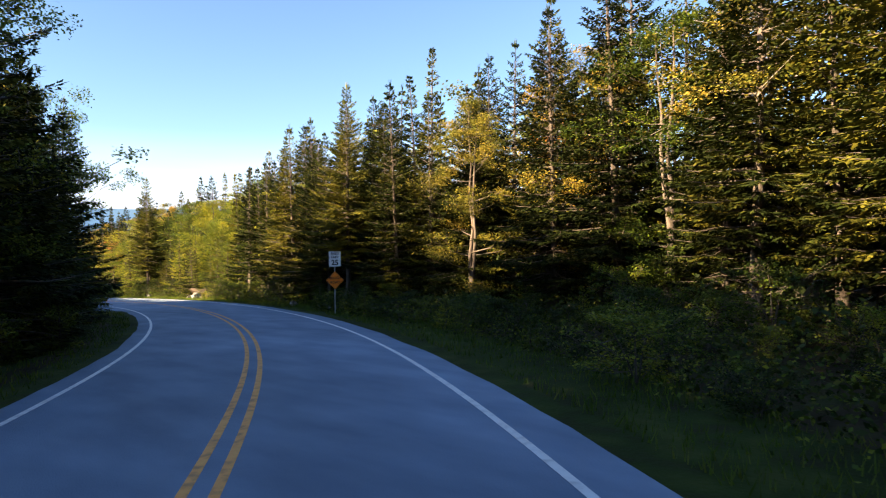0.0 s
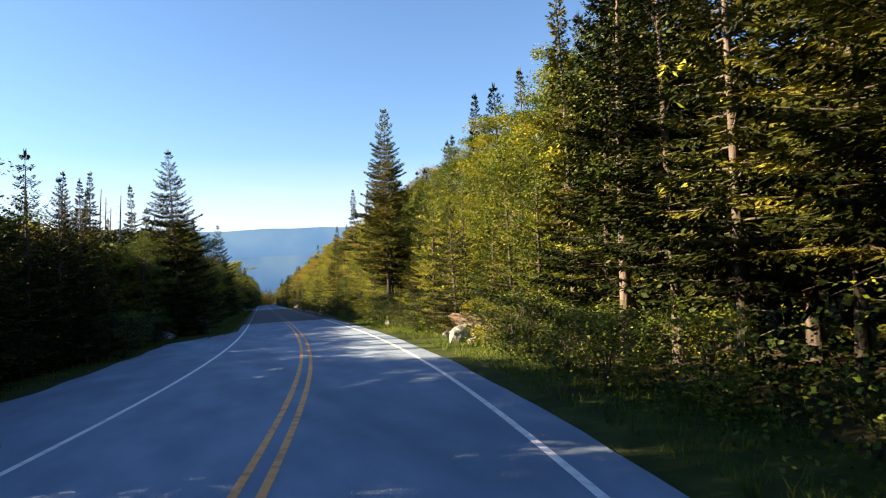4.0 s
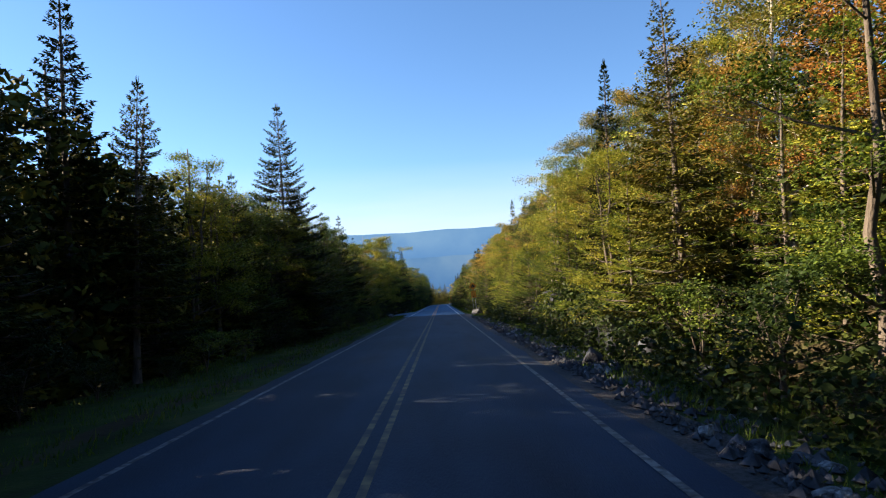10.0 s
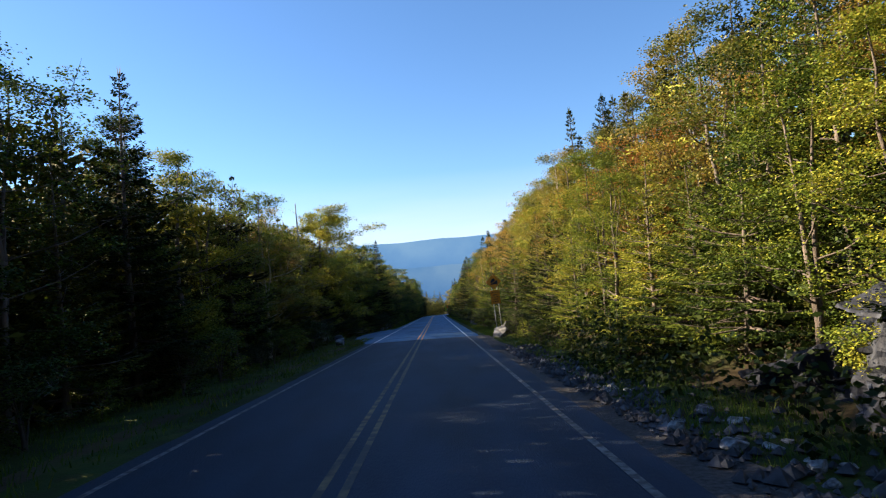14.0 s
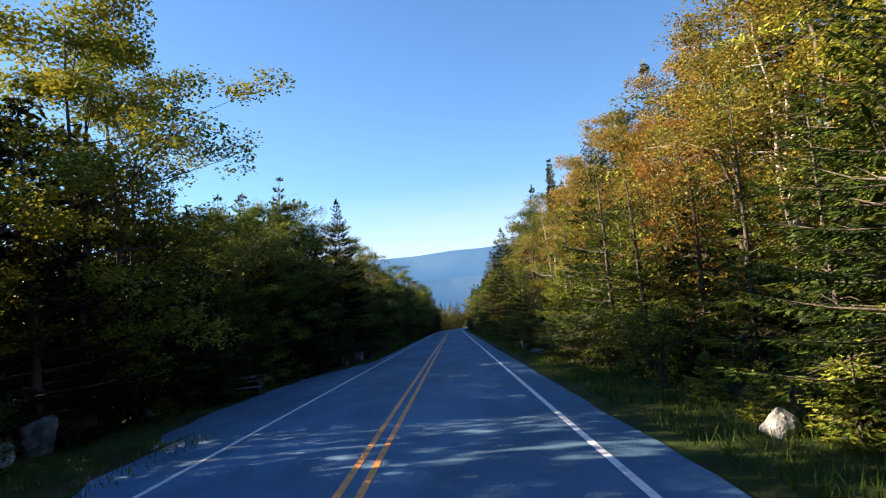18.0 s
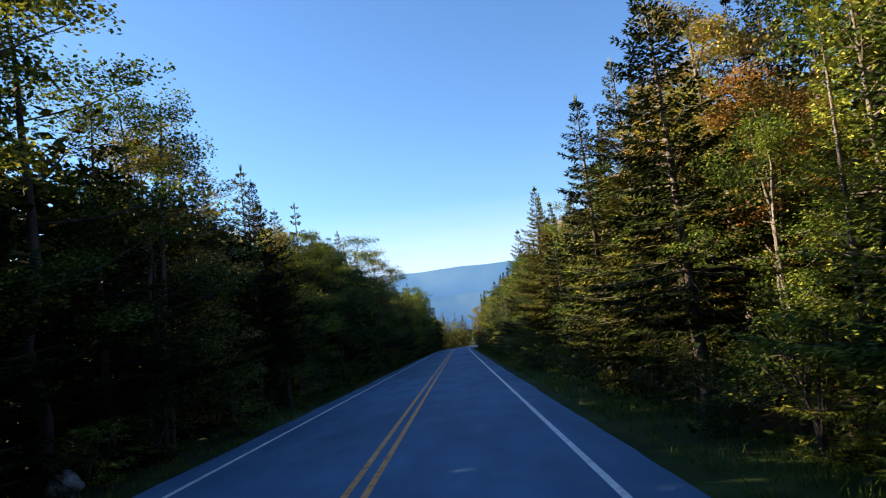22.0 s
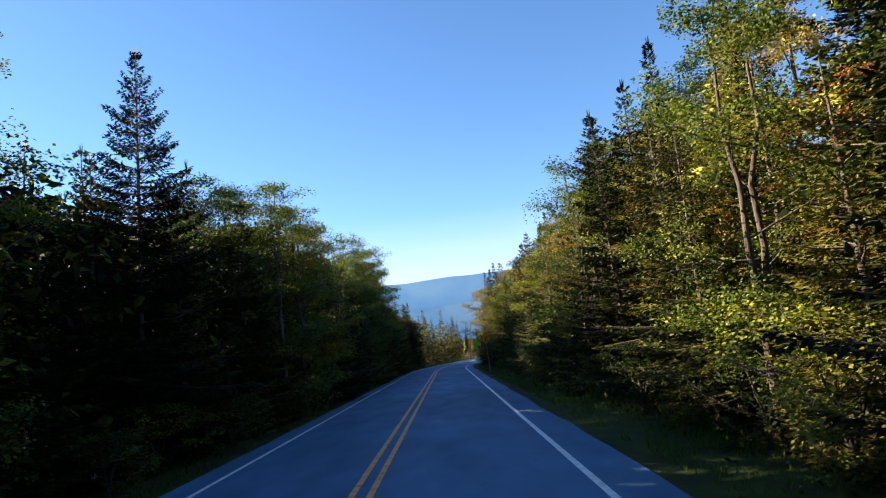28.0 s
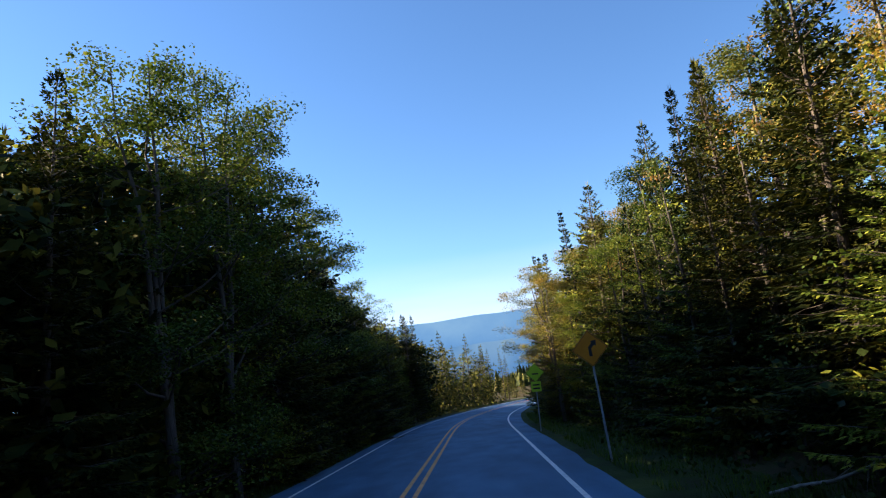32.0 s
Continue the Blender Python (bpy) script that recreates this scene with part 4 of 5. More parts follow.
boughs("forest_boughs_green", 1, LEAF_G, 600, 90, -0.6, 2.2, 0.3, 0.072, "sunlit green boughs of the forest's face", 21, s0=8, s1=64)
boughs("forest_boughs_green", 1, LEAF_G, 1000, 85, 0.0, 4.0, 0.9, 0.078, "sunlit green boughs of the forest's face", 11, s0=-14)
boughs("forest_boughs_rust", 1, LEAF_O, 450, 85, 1.0, 5.0, 4.0, 0.078, "rusty autumn boughs of the forest's face", 26, s0=50)
boughs("forest_boughs_yellow", 1, LEAF_Y, 900, 85, 1.0, 5.5, 3.5, 0.078, "sunlit yellowing boughs of the forest's face", 12, s0=50)
boughs("forest_boughs_fir", 1, FIR_SUNLIT, 600, 60, 0.2, 5.0, 0.5, 0.17, "dark fir boughs of the forest's face", 13, flat=0.2, narrow=0.35, s0=-14)
boughs("forest_boughs_fir", -1, SPRUCE, 2600, 24, 0.0, 5.0, 0.5, 0.32, "dark fir boughs of the forest's face", 14, flat=0.2, narrow=0.4)
# Extra left boughs are filler, added to close sun gaps and shade the road.
boughs("forest_boughs_fir", -1, SPRUCE, 2300, 24, 0.0, 5.0, 0.5, 0.34, "dark fir boughs of the forest's face", 16, 0.2, 0.4, 54, 146)
boughs("forest_boughs_fir", -1, SPRUCE, 1700, 24, 0.0, 5.5, 0.5, 0.34, "dark fir boughs of the forest's face", 17, 0.2, 0.4, -76, 54)
boughs("forest_boughs_fir", -1, SPRUCE, 700, 24, 0.3, 6.5, 0.5, 0.34, "dark fir boughs of the forest's face", 19, 0.2, 0.4, 36, 56)
boughs("forest_boughs_fir", -1, SPRUCE, 4200, 24, 0.0, 5.0, 0.5, 0.34, "dark fir boughs of the forest's face", 18, 0.2, 0.4, 159, 355)
boughs("forest_boughs_fir", -1, SPRUCE, 5200, 16, 4.0, 13.0, 2.5, 0.6, "filler fir boughs added deep in the forest to block low sun", 22, 0.2, 0.45)
boughs("forest_boughs_fir", -1, SPRUCE, 3600, 22, 0.2, 8.0, 0.8, 0.4, "dark fir boughs of the forest's face", 23, 0.2, 0.42, 196, 352)
boughs("forest_boughs_fir", -1, SPRUCE, 1100, 22, 0.2, 7.0, 0.5, 0.36, "dark fir boughs of the forest's face", 24, 0.2, 0.42, 4, 40)
boughs("forest_boughs_fir", -1, SPRUCE, 900, 22, 0.0, 6.0, 0.5, 0.36, "dark fir boughs of the forest's face", 25, 0.2, 0.42, 46, 82)
boughs("forest_boughs_fir", -1, SPRUCE, 1300, 24, 0.2, 7.0, 0.8, 0.38, "dark fir boughs of the forest's face", 27, 0.2, 0.42, 280, 335)
boughs("forest_boughs_green", -1, LEAF_G, 700, 30, 0.8, 4.0, 4.5, 0.15, "green boughs of the forest's face", 15)

# ---- the far distance ----
def ridge(name, mat, y, z_of, label, x0=-3400, x1=3400, n=240, base=-420):
    verts, faces = [], []
    for i in range(n + 1):
        x = x0 + (x1 - x0) * i / n
        z = z_of(x)
        for f in (0.0, 0.35, 0.7, 1.0):
            d = (1 - f) * 420
            verts.append((x, y - d + 8 * noise.noise((x * 0.004, f * 3, 2.2)), base + (z - base) * (f ** 1.2)))
        verts.append((x, y + 500, base))
    for i in range(n):
        for j in range(4):
            a = i * 5 + j
            faces.append((a, a + 1, a + 6, a + 5))
    return tagged(new(name, mesh_of(name, verts, faces, mat, True)), label, "mountain", kind="structure")


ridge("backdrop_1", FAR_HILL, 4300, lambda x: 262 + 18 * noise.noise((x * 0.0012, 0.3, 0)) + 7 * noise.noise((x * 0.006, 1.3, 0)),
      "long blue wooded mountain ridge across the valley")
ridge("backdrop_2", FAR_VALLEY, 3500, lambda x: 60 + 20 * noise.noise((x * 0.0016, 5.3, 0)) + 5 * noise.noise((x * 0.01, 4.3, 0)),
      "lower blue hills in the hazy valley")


# far woods on the valley's slope
def cone_wood(name, n, mat, seed, area, hs, label):
    r = random.Random(seed)
    vs, fs = [], []
    for i in range(n):
        s, u = r.uniform(area[0], area[1]), r.uniform(area[2], area[3])
        if abs(u) < 7 and s < 520:
            continue
        p = at(s, u) if s < 480 else Vector((u, s, land(s, u)))
        h = r.uniform(*hs)
        for tier in range(3):
            z0, z1 = h * (0.08 + 0.28 * tier), h * (0.55 + 0.225 * tier)
            rad = h * (0.2 - 0.05 * tier)
            b0 = len(vs)
            for k in range(6):
                w = 1.047 * k + tier + r.uniform(-0.2, 0.2)
                q = rad * r.uniform(0.7, 1.2)
                vs.append(p + Vector((math.cos(w) * q, math.sin(w) * q, z0 + r.uniform(-0.05, 0.05) * h)))
            vs.append(p + Vector((0, 0, z1)))
            for k in range(6):
                fs.append((b0 + k, b0 + (k + 1) % 6, b0 + 6))
    return tagged(new(name, mesh_of(name, vs, fs, mat)), label, "forest", kind="stuff")


far = spruce_meshes("distant_spruce", 142, 12.0, 1.9, bare=0.05, whorls=15, arms=4, sticks=0.0, pitch=0.5, needle=2.8, wood=False)
far_c = arrays(far[1])
fr = random.Random(77)
far_places = []
while len(far_places) < 320:
    fs, fu = fr.uniform(385, 520), fr.uniform(-70, 80)
    if abs(fu) > 7.5:
        fz = fr.uniform(0.3, 0.62)
        far_places.append(Matrix.Translation(at(min(fs, 510), fu)) @ pose(0, 0, 0, 0, 0, fr.uniform(0, 360)) @ Matrix.Diagonal((fz * 1.25, fz * 1.25, fz, 1)))
joined("far_spruces", [(*far_c, m) for m in far_places], SPRUCE, "low dark spruces where the road goes out of sight", "forest")
cone_wood("far_woods", 2200, SPRUCE, 5, (525, 900, -160, 200), (6, 10), "far dark spruce woods down the slope")
cone_wood("forest_far_left", 3200, SPRUCE, 8, (-120, 395, -95, -23), (6.5, 9.5), "dark spruce forest stretching away below the road")
cone_wood("forest_far_right", 3600, SPRUCE, 9, (-120, 395, 28, 105), (7, 10.5), "dark spruce forest stretching up the slope above the road")
cone_wood("far_woods_yellow", 400, LEAF_Y, 6, (540, 800, -120, 150), (6, 9), "far yellowing woods down the slope")


# ---- grass ----
def grass(name, n, u0, u1, h0, h1, seed, label, skip=()):
    r = random.Random(seed)
    vs, fs = [], []
    for i in range(n):
        s = r.uniform(-72, 335)
        u = r.uniform(u0, u1)
        if any(a < s < b and c < u < d for a, b, c, d in skip):
            continue
        if noise.noise((s * 0.6, u * 0.9, 8.0)) < -0.28:
            continue
        p = at(s, u, -0.02)
        p.z = max(p.z, -GRADE * s - 0.12)
        h = r.uniform(h0, h1) * (1 + 0.7 * noise.noise((s * 0.3, u * 0.5, 4.0)))
        w = r.uniform(0, 6.283)
        d = Vector((math.cos(w), math.sin(w), 0))
        k = len(vs)
        vs.extend((p - d * 0.013, p + d * 0.013, p + Vector((r.uniform(-0.5, 0.5) * h, r.uniform(-0.5, 0.5) * h, h))))
        fs.append((k, k + 1, k + 2))
    return tagged(new(name, mesh_of(name, vs, fs, GRASS)), label, "grass", kind="stuff")


grass("grass_left", 80000, -8.6, -4.2, 0.07, 0.22, 1, "short green grass on the verge", ((5, 36, -7.3, -4), (157, 182, -7.7, -4)))
grass("grass_right", 80000, 4.75, 7.4, 0.09, 0.28, 2, "ragged green grass on the verge", ((54, 146, 4, 4.95),))


# ---- rocks ----
def rock_mesh(name, seed, facets=13, rough=0.09, div=3, mat=None):
    """A broken boulder about 1 m across: a lump cut by flat faces, with chipped relief."""
    r = random.Random(seed)
    bm = bmesh.new()
    bmesh.ops.create_icosphere(bm, subdivisions=div, radius=0.62)
    planes = []
    for i in range(facets):
        nrm = Vector((r.gauss(0, 1), r.gauss(0, 1), r.gauss(0, 0.8))).normalized()
        planes.append((nrm, r.uniform(0.27, 0.47)))
    for v in bm.verts:
        for nrm, d in planes:
            e = v.co.dot(nrm) - d
            if e > 0:
                v.co -= nrm * e * 0.92
        q = v.co + Vector((seed * 0.7, 0, 0))
        v.co += v.co.normalized() * rough * (0.6 * noise.noise(q * 4.5) + 0.4 * (noise.voronoi(q * 3.2)[0][0] - 0.35) + 0.35 * noise.noise(q * 11))
    me = bpy.data.meshes.new(name)
    bm.to_mesh(me)
    bm.free()
    me.materials.append(mat or ROCK)
    return me


ROCKS = [rock_mesh("boulder", 200 + i) for i in range(7)]
PALE_ROCKS = [rock_mesh("pale_boulder", 230 + i, mat=PALE_ROCK) for i in range(4)]
DARK_ROCKS = [rock_mesh("dark_boulder", 220 + i, mat=DARK_ROCK) for i in range(4)]


def boulder(name, s, u, w, d, h, label, seed, meshes=None, sink=0.12, cat="rock", group="roadside boulders", turn=None):
    r = random.Random(seed)
    ob = new(name, (meshes or ROCKS)[seed % len(meshes or ROCKS)])
    x, y, hd = along(s, u)
    z = max(land(s, u), -GRADE * s - 0.1)
    ob.matrix_world = Matrix.Translation((x, y, z + h * (0.45 - sink))) @ pose(0, 0, 0, r.uniform(-8, 8), r.uniform(-8, 8), r.uniform(0, 360) if turn is None else turn) @ Matrix.Diagonal((w, d, h, 1))
    return tagged(ob, label, cat, group)


PALE, GREY = "pale grey granite boulder on the grass verge", "dark grey boulder half hidden in the roadside grass"
BOULDERS = [(42.9, -6.3, 1.15, 0.8, 1.2), (45.1, -6.1, 0.4, 0.35, 0.4), (49.2, -7.6, 2.2, 1.4, 1.35), (39.1, -8.3, 1.5, 1.0, 0.6), (47.5, -8.4, 0.8, 0.7, 0.5), (147.8, -5.9, 0.9, 0.6, 0.8),
            (151.0, -6.5, 1.0, 0.8, 0.8), (155.0, -8.3, 1.0, 0.7, 0.8), (157.6, -9.0, 0.9, 0.7, 1.15), (160.3, -9.4, 0.8, 0.6, 0.9), (162.8, -8.7, 0.55, 0.5, 0.5), (166.3, -8.9, 0.7, 0.5, 0.95),
            (175.0, -8.4, 0.7, 0.5, 0.8), (179.2, -7.6, 0.8, 0.6, 0.7), (181.5, -6.9, 0.5, 0.4, 0.8), (184.4, -6.0, 0.6, 0.5, 0.95), (186.6, -5.6, 0.4, 0.4, 0.9), (190.8, -5.9, 0.5, 0.4, 0.95),
            (192.4, -5.6, 0.6, 0.5, 0.9), (195.0, -5.6, 0.7, 0.5, 0.7), (260.4, -6.6, 0.7, 0.6, 0.6), (263.6, -6.4, 0.8, 0.7, 0.7), (266.6, -6.3, 0.7, 0.6, 0.7),
            (151.2, 6.1, 0.7, 0.5, 0.5), (175.8, 5.9, 0.9, 0.6, 0.35), (182.4, 5.9, 0.6, 0.4, 1.05), (185.9, 5.9, 0.45, 0.35, 0.9), (-8.0, 6.0, 0.7, 0.5, 0.5), (-15.0, 5.9, 0.9, 0.6, 0.5),
            (36.0, 6.2, 0.9, 0.6, 0.6), (57.0, 7.6, 1.0, 0.8, 0.9)]
for i, (s, u, w, d, h) in enumerate(BOULDERS):
    boulder("boulder", s, u, w, d, h, PALE if i % 2 else GREY, i + 1, PALE_ROCKS if i % 2 else None)
boulder("boulder", 143.2, 5.55, 1.5, 1.1, 0.85, "white-streaked granite boulder at the foot of a warning sign", 3, PALE_ROCKS)
boulder("boulder", 145.4, 6.3, 0.9, 0.8, 1.35, "dark upright granite boulder behind a warning sign's foot", 5)
DIRT = material("bare_earth", [(0.3, (0.022, 0.016, 0.012)), (0.52, (0.06, 0.044, 0.034)), (0.78, (0.2, 0.15, 0.12))], scale=7, rough=0.95, bump=1.0, bump_scale=9, big=0.4, big_scale=1.5)
EARTH = [rock_mesh("earth_bank", 250, facets=5, rough=0.22, div=4, mat=DIRT)]
boulder("earth_bank", 21.0, 7.4, 4.4, 1.5, 1.15, "washed-out brown earth bank with bare roots under the trees", 0, EARTH, sink=0.05, cat="bank", group="", turn=90)
for i, (s, u, w, d, h) in enumerate(((18.9, 6.15, 1.0, 0.8, 1.0), (20.0, 6.5, 0.7, 0.6, 0.5), (21.2, 6.6, 0.8, 0.6, 0.6), (22.6, 6.5, 0.5, 0.4, 0.4), (17.6, 6.3, 0.5, 0.4, 0.4))):
    boulder("boulder", s, u, w, d, h, "pale pinkish boulder fallen from the earth bank", 40 + i, PALE_ROCKS)
rr = random.Random(31)
# the rock cut
def rock_face(name, s0, s1, u, top, seed, label):
    """A jagged rock face broken into upright blocks along steep joints."""
    ns, nz = int((s1 - s0) / 0.11), 30
    verts, faces = [], []
    for i in range(ns + 1):
        s = s0 + (s1 - s0) * i / ns
        f = min(1.0, (s - s0) / 2.5, (s1 - s) / 2.5)
        crest = top * (0.3 + 0.7 * max(f, 0)) * (0.7 + 0.35 * noise.noise((s * 0.45, seed, 0)) + 0.3 * noise.cell((s * 0.9, seed, 2.0)))
        for j in range(nz + 1):
            z = crest * j / nz * (1 - 0.1 * noise.noise((s * 1.7, j * 0.35, seed)))
            a, b = s + z * 0.22, z - s * 0.16
            big = noise.cell((a * 0.95, b * 0.5, seed))
            mid = noise.cell((a * 2.1 + 7, b * 1.2, seed + 3))
            small = noise.cell((a * 5.0 + 3, b * 3.4, seed + 6))
            out = 0.9 * big + 0.5 * mid + 0.2 * small + 0.2 * noise.noise((s * 2, z * 2, seed)) + 0.08 * noise.noise((s * 7, z * 7, seed))
            uu = u + 0.22 * z + 0.6 - 0.7 * out + 0.9 * max(0.0, (j - nz + 5) / 5) ** 2
            x, y, h = along(s + 0.12 * (mid - 0.5), uu)
            verts.append(Vector((x, y, -GRADE * s - 0.25 + z)))
    for i in range(ns):
        for j in range(nz):
            a = i * (nz + 1) + j
            faces.append((a, a + 1, a + nz + 2, a + nz + 1))
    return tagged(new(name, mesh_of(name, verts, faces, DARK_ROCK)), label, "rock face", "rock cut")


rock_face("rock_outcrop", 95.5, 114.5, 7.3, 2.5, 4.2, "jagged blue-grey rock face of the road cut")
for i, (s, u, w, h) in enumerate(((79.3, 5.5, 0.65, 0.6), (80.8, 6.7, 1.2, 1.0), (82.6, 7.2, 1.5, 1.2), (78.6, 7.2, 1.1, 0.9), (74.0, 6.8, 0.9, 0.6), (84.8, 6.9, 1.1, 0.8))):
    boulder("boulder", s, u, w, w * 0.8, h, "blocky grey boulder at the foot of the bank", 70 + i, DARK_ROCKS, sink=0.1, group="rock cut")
for i in range(170):
    s = rr.uniform(64, 124) if i % 2 else rr.uniform(84, 112)
    w = rr.uniform(0.1, 0.34)
    boulder("fallen_stone", s, rr.uniform(4.5, 5.9), w, w * rr.uniform(0.6, 1), w * rr.uniform(0.4, 0.8), "broken pale stone fallen beside the road", 100 + i, PALE_ROCKS if i % 3 else None, group="fallen stones below the rock cut")
# small rubble
rv, rf = [], []
for i in range(3000):
    s, u = rr.uniform(62, 132), 4.35 + abs(rr.gauss(0, 0.75))
    p = at(s, u)
    p.z = max(p.z, -GRADE * s - 0.05) + 0.02
    q = rr.uniform(0.025, 0.07) + 0.1 * rr.random() ** 4
    b0 = len(rv)
    for dx, dy, dz in ((1, 0, 0), (0, 1, 0), (-1, 0, 0), (0, -1, 0), (0.2, 0.1, 0.8), (0, 0, -0.5)):
        rv.append(p + Vector((dx * rr.uniform(0.6, 1.3), dy * rr.uniform(0.6, 1.3), dz)) * q)
    for k in range(4):
        rf.append((b0 + k, b0 + (k + 1) % 4, b0 + 4))
        rf.append((b0 + (k + 1) % 4, b0 + k, b0 + 5))
tagged(new("rubble", mesh_of("rubble", rv, rf, ROCK)), "loose grey rubble along the gravel shoulder", "rubble", kind="stuff")


# ---- signs ----
def box(w, d, h, x=0, y=0, z=0, bevel=0.0):
    bm = bmesh.new()
    bmesh.ops.create_cube(bm, size=1, matrix=Matrix.Translation((x, y, z)) @ Matrix.Diagonal((w, d, h, 1)))
    if bevel:
        bmesh.ops.bevel(bm, geom=bm.edges[:], offset=bevel, segments=1, affect="EDGES")
    return bm


def plate(outline, y, thick):
    """A flat plate of that outline in x and z."""
    bm = bmesh.new()
    f = bm.faces.new([bm.verts.new((x, y, z)) for x, z in outline])
    r = bmesh.ops.extrude_face_region(bm, geom=[f])
    bmesh.ops.translate(bm, vec=(0, thick, 0), verts=[v for v in r["geom"] if isinstance(v, bmesh.types.BMVert)])
    bmesh.ops.recalc_face_normals(bm, faces=bm.faces)
    return bm


def rounded(w, h, z, r=0.03):
    pts = []
    for cx, cz, a0 in ((w / 2 - r, z + h / 2 - r, 0), (-w / 2 + r, z + h / 2 - r, 90), (-w / 2 + r, z - h / 2 + r, 180), (w / 2 - r, z - h / 2 + r, 270)):
        for k in range(4):
            a = radians(a0 + 30 * k)
            pts.append((cx + r * math.cos(a), cz + r * math.sin(a)))
    return pts


def diamond(side, z, r=0.03):
    c = rounded(side, side, 0, r)
    k = math.sqrt(0.5)
    return [((x - y) * k, z + (x + y) * k) for x, y in c]


def lettering(text, size, x, z, y, parent, mat=None):
    cu = bpy.data.curves.new("lettering", "FONT")
    cu.body, cu.size, cu.align_x, cu.align_y = text, size, "CENTER", "CENTER"
    cu.extrude, cu.offset = 0.001, size * 0.022
    tmp = new("lettering", cu)
    me = bpy.data.meshes.new_from_object(tmp.evaluated_get(bpy.context.evaluated_depsgraph_get()))
    bpy.data.objects.remove(tmp)
    me.transform(Matrix.Translation((x, y, z)) @ pose(0, 0, 0, 90, 0, 0))
    me.materials.clear()
    me.materials.append(mat or SIGN_K)
    return part("lettering", me, None, parent, "black lettering")


def border(outline_out, outline_in, y, parent):
    bm = bmesh.new()
    a = [bm.verts.new((x, y, z)) for x, z in outline_out]
    b = [bm.verts.new((x, y, z)) for x, z in outline_in]
    n = len(a)
    for i in range(n):
        bm.faces.new((a[i], a[(i + 1) % n], b[(i + 1) % n], b[i]))
    return part("border", bm, SIGN_K, parent, "thin black border")


def post(x, top, parent, y=0.03):
    """A perforated steel channel post."""
    bm = box(0.05, 0.045, top + 0.6, x, y, (top - 0.6) / 2, 0.006)
    for k in range(int(top / 0.12)):
        bmesh.ops.create_cube(bm, size=1, matrix=Matrix.Translation((x, y - 0.024, 0.1 + 0.12 * k)) @ Matrix.Diagonal((0.016, 0.006, 0.022, 1)))
    return part("post", bm, STEEL, parent, "perforated galvanised steel post")


def stand(name, s, u, label, lean=0.0, tip=0.0, up=0.0):
    e = new(name)
    x, y, h = along(s, u)
    e.matrix_world = Matrix.Translation((x, y, max(land(s, u), -GRADE * s - 0.15) + up)) @ pose(0, 0, 0, tip, lean, -math.degrees(h))
    return tagged(e, label, "road sign")


def panel(outline, mat, parent, label):
    p = part("panel", plate(outline, 0.0, 0.004), SIGN_B, parent, label)
    part("face", plate(outline, -0.004, 0.003), mat, p, label)
    return p


sg = stand("speed_limit_sign", -20.0, 5.02, "white speed limit sign over an orange rough road diamond", 0.5, up=0.1)
post(0, 3.1, sg)
p1 = panel(rounded(0.61, 0.76, 2.72), SIGN_W, sg, "white speed limit panel")
border(rounded(0.58, 0.73, 2.72, 0.025), rounded(0.555, 0.705, 2.72, 0.02), -0.006, p1)
lettering("SPEED", 0.155, 0, 2.98, -0.006, p1)
lettering("LIMIT", 0.155, 0, 2.81, -0.006, p1)
lettering("25", 0.36, 0, 2.53, -0.006, p1)
p2 = panel(diamond(0.64, 1.66), SIGN_O, sg, "orange diamond panel")
border(diamond(0.61, 1.66, 0.025), diamond(0.585, 1.66, 0.02), -0.006, p2)
lettering("ROUGH", 0.17, 0, 1.77, -0.006, p2)
lettering("ROAD", 0.17, 0, 1.55, -0.006, p2)

sg = stand("steep_hill_sign", 144.2, 5.6, "amber steep hill diamond with two plaques on two steel posts", -3.0, up=0.2)
post(-0.17, 3.5, sg)
post(0.17, 3.5, sg)
p1 = panel(diamond(0.762, 3.62), SIGN_Y, sg, "amber diamond panel with a truck on a slope")
border(diamond(0.735, 3.62, 0.025), diamond(0.71, 3.62, 0.02), -0.006, p1)
part("slope_symbol", plate([(-0.27, 3.44), (0.27, 3.44), (0.27, 3.74)], -0.007, 0.002), SIGN_K, p1, "black wedge of a steep slope")
c, sn = math.cos(radians(29)), math.sin(radians(29))
truck = [(-0.2, 0.02), (0.17, 0.02), (0.17, 0.22), (-0.06, 0.22), (-0.06, 0.17), (-0.16, 0.17), (-0.2, 0.1)]
part("truck_symbol", plate([(x * c - z * sn, 3.6 + x * sn + z * c) for x, z in truck], -0.007, 0.002), SIGN_K, p1, "black truck rolling down the slope")
p2 = panel(rounded(0.64, 0.46, 2.80), SIGN_Y, sg, "amber plaque")
border(rounded(0.615, 0.435, 2.80, 0.025), rounded(0.595, 0.415, 2.80, 0.02), -0.006, p2)
lettering("USE LOW", 0.13, 0, 2.88, -0.006, p2)
lettering("GEAR", 0.13, 0, 2.72, -0.006, p2)
p3 = panel(rounded(0.64, 0.46, 2.33), SIGN_Y, sg, "amber plaque")
border(rounded(0.615, 0.435, 2.33, 0.025), rounded(0.595, 0.415, 2.33, 0.02), -0.006, p3)
lettering("NEXT", 0.13, 0, 2.41, -0.006, p3)
lettering("4 MILES", 0.13, 0, 2.25, -0.006, p3)

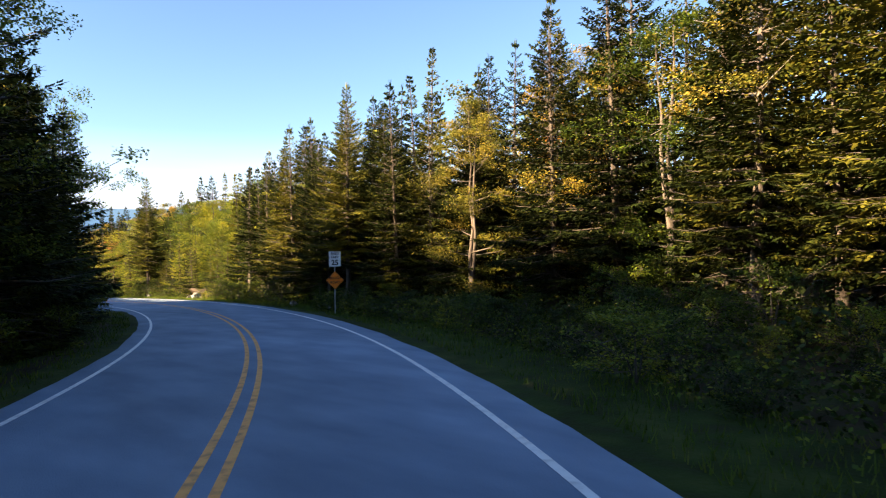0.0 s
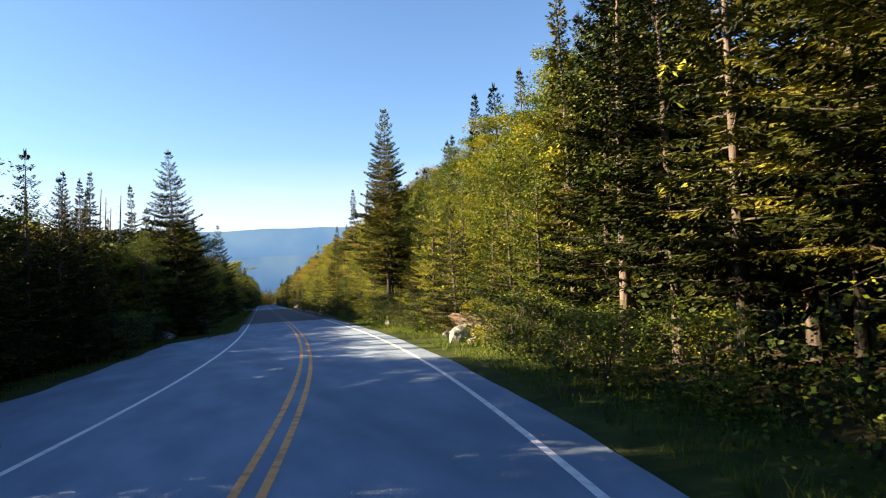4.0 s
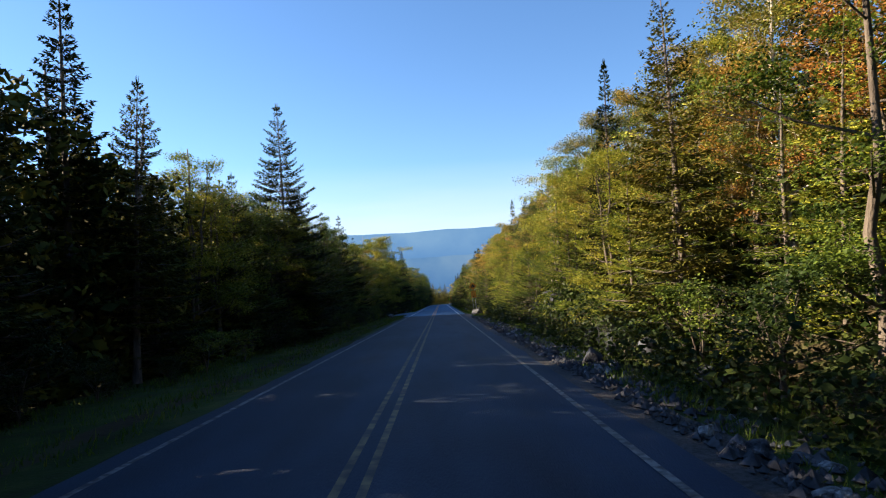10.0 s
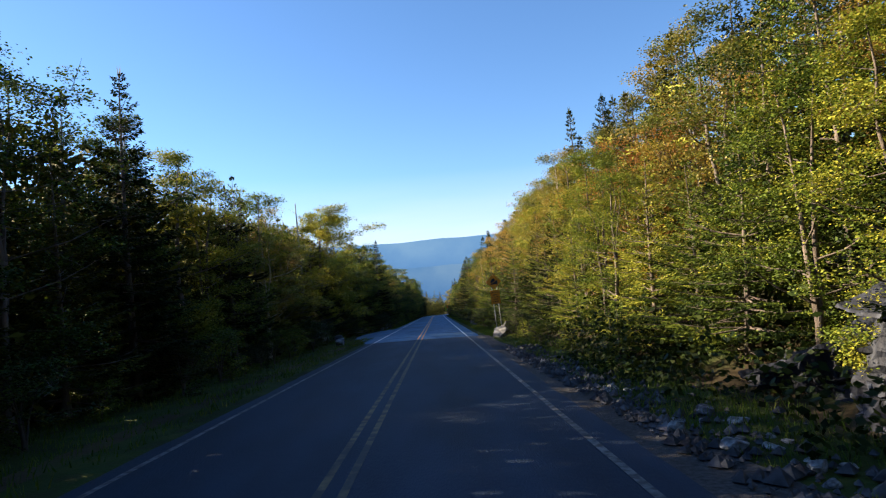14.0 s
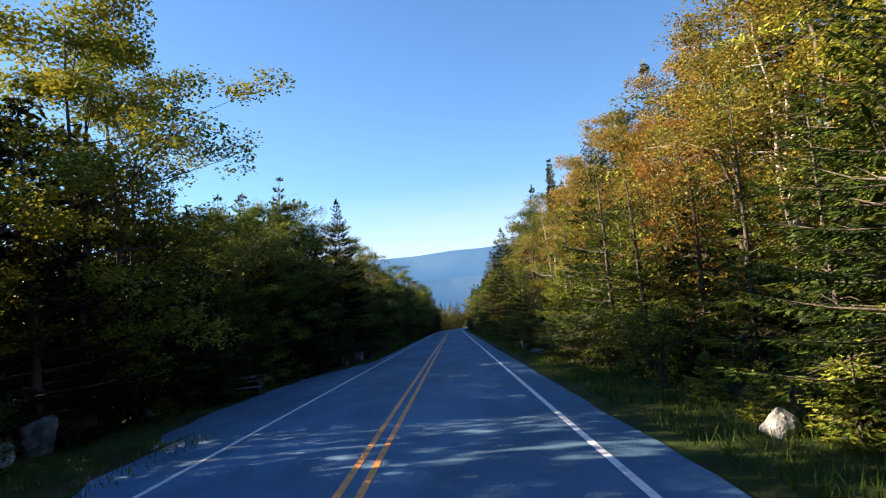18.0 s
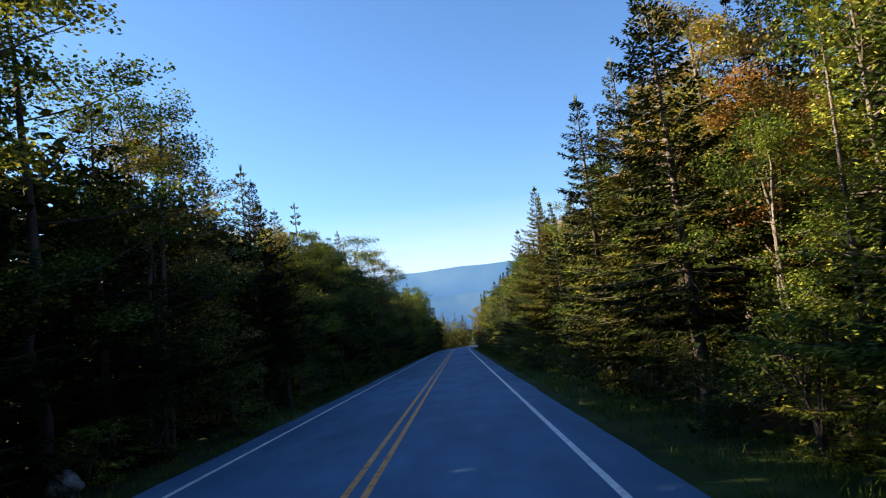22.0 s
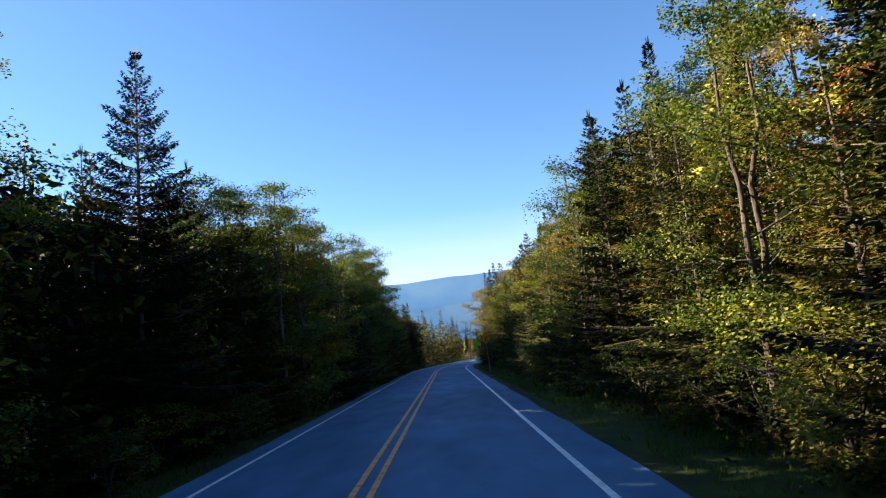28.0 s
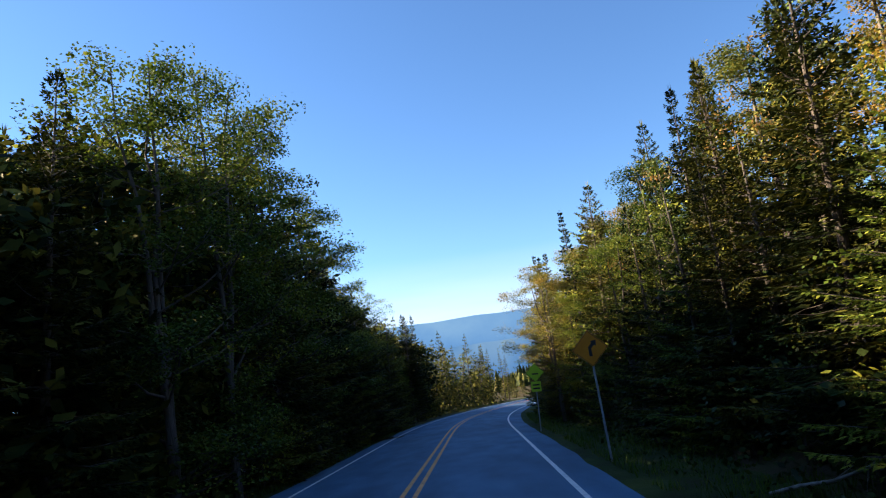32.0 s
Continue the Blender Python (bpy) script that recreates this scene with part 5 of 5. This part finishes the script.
sg = stand("bicycle_sign", 311.5, 4.45, "yellow-green warning diamond with a small plaque on one post", 2.0)
post(0, 3.0, sg)
p1 = panel(diamond(0.61, 2.62), SIGN_G, sg, "yellow-green diamond panel")
border(diamond(0.585, 2.62, 0.025), diamond(0.565, 2.62, 0.02), -0.006, p1)
part("symbol", plate(rounded(0.3, 0.06, 2.56, 0.01), -0.007, 0.002), SIGN_K, p1, "dark symbol")
p2 = panel(rounded(0.46, 0.46, 1.98), SIGN_G, sg, "yellow-green plaque")
for z in (2.06, 1.9):
    part("bar", plate(rounded(0.32, 0.07, z, 0.01), -0.007, 0.002), SIGN_K, p2, "dark line of unreadable writing")

sg = stand("curve_sign", 298.0, 4.85, "amber warning diamond in the shade of the trees", -2.0)
post(0, 3.2, sg)
p1 = panel(diamond(0.66, 2.8), SIGN_Y, sg, "amber diamond panel")
border(diamond(0.635, 2.8, 0.025), diamond(0.61, 2.8, 0.02), -0.006, p1)
part("arrow", plate([(-0.05, 2.6), (0.03, 2.6), (0.03, 2.8), (0.12, 2.88), (0.16, 2.84), (0.18, 3.0), (0.02, 2.98), (0.06, 2.94), (-0.05, 2.84)], -0.007, 0.002), SIGN_K, p1, "black bent arrow")

# ---- picnic table by the pull-off ----
PLANK = material("weathered_planks", [(0.3, (0.07, 0.06, 0.05)), (0.7, (0.2, 0.18, 0.16))], scale=7, rough=0.85, stretch=(0.2, 1, 1), bump=0.3)
tb = tagged(new("picnic_table"), "weathered wooden picnic table with crossed legs at the pull-off", "picnic table")
x, y, h = along(168.0, -7.35)
tb.matrix_world = Matrix.Translation((x, y, -GRADE * 168.0 - 0.06)) @ pose(0, 0, 0, 2.8, 0, 8)
for k in range(5):
    part("plank", box(1.8, 0.135, 0.038, 0, -0.29 + 0.145 * k, 0.74, 0.005), PLANK, tb)
for sd in (-0.68, 0.68):
    for k in (0, 1):
        part("seat_plank", box(1.8, 0.135, 0.038, 0, sd + (0.145 * k if sd > 0 else -0.145 * k), 0.44, 0.005), PLANK, tb)
for ex in (-0.62, 0.62):
    part("seat_beam", box(0.04, 1.62, 0.09, ex + 0.045, 0, 0.375, 0.004), PLANK, tb)
    part("top_beam", box(0.04, 0.7, 0.09, ex + 0.045, 0, 0.675, 0.004), PLANK, tb)
    for sd in (-1, 1):
        bm = box(0.04, 0.09, 0.86, 0, 0, 0, 0.004)
        bmesh.ops.transform(bm, matrix=Matrix.Translation((ex, 0, 0.36)) @ pose(0, 0, 0, sd * 33, 0, 0), verts=bm.verts)
        part("leg", bm, PLANK, tb)

# a thin marker stake and fallen branches
st = tagged(new("marker_stake"), "thin grey marker stake at the edge of the trees", "stake")
x, y, h = along(233.0, -5.3)
st.matrix_world = Matrix.Translation((x, y, land(233.0, -5.3))) @ pose(0, 0, 0, 0, -3, 0)
part("stake", box(0.05, 0.03, 2.4, 0, 0, 0.9, 0.004), DEADWOOD, st)


def fallen_branch(s0, u0, z0, s1, u1, z1, seed, thick=0.03):
    r = random.Random(seed)
    a, b = at(s0, u0, z0), at(s1, u1, z1)
    pts = [a.lerp(b, f / 6) + Vector((0, 0, -0.12 * math.sin(3.14 * f / 6) + r.uniform(-0.04, 0.04))) for f in range(7)]
    v, f = [], []
    tube(v, f, pts, [thick * (1.1 - 0.13 * k) for k in range(7)], 5)
    for k in range(5):
        p = pts[r.randrange(1, 6)]
        tube(v, f, [p, p + Vector((r.uniform(-1, 1), r.uniform(-1, 1), r.uniform(-0.5, 0.6))) * 0.5], [0.012, 0.004], 3)
    return tagged(new("fallen_branch", mesh_of("fallen_branch", v, f, DEADWOOD, True)), "long bare grey branch fallen among the trees", "branch")


fallen_branch(165.0, 7.2, 0.1, 161.5, 8.0, 1.3, 1)
fallen_branch(292.0, 6.0, 0.1, 289.0, 7.4, 1.2, 2)
fallen_branch(8.5, 6.8, 0.0, 12.0, 8.0, 1.2, 3)
fallen_branch(60.0, -7.6, 0.1, 57.0, -9.0, 2.0, 4)
fallen_branch(24.0, 7.4, 0.0, 26.5, 8.4, 1.3, 5)
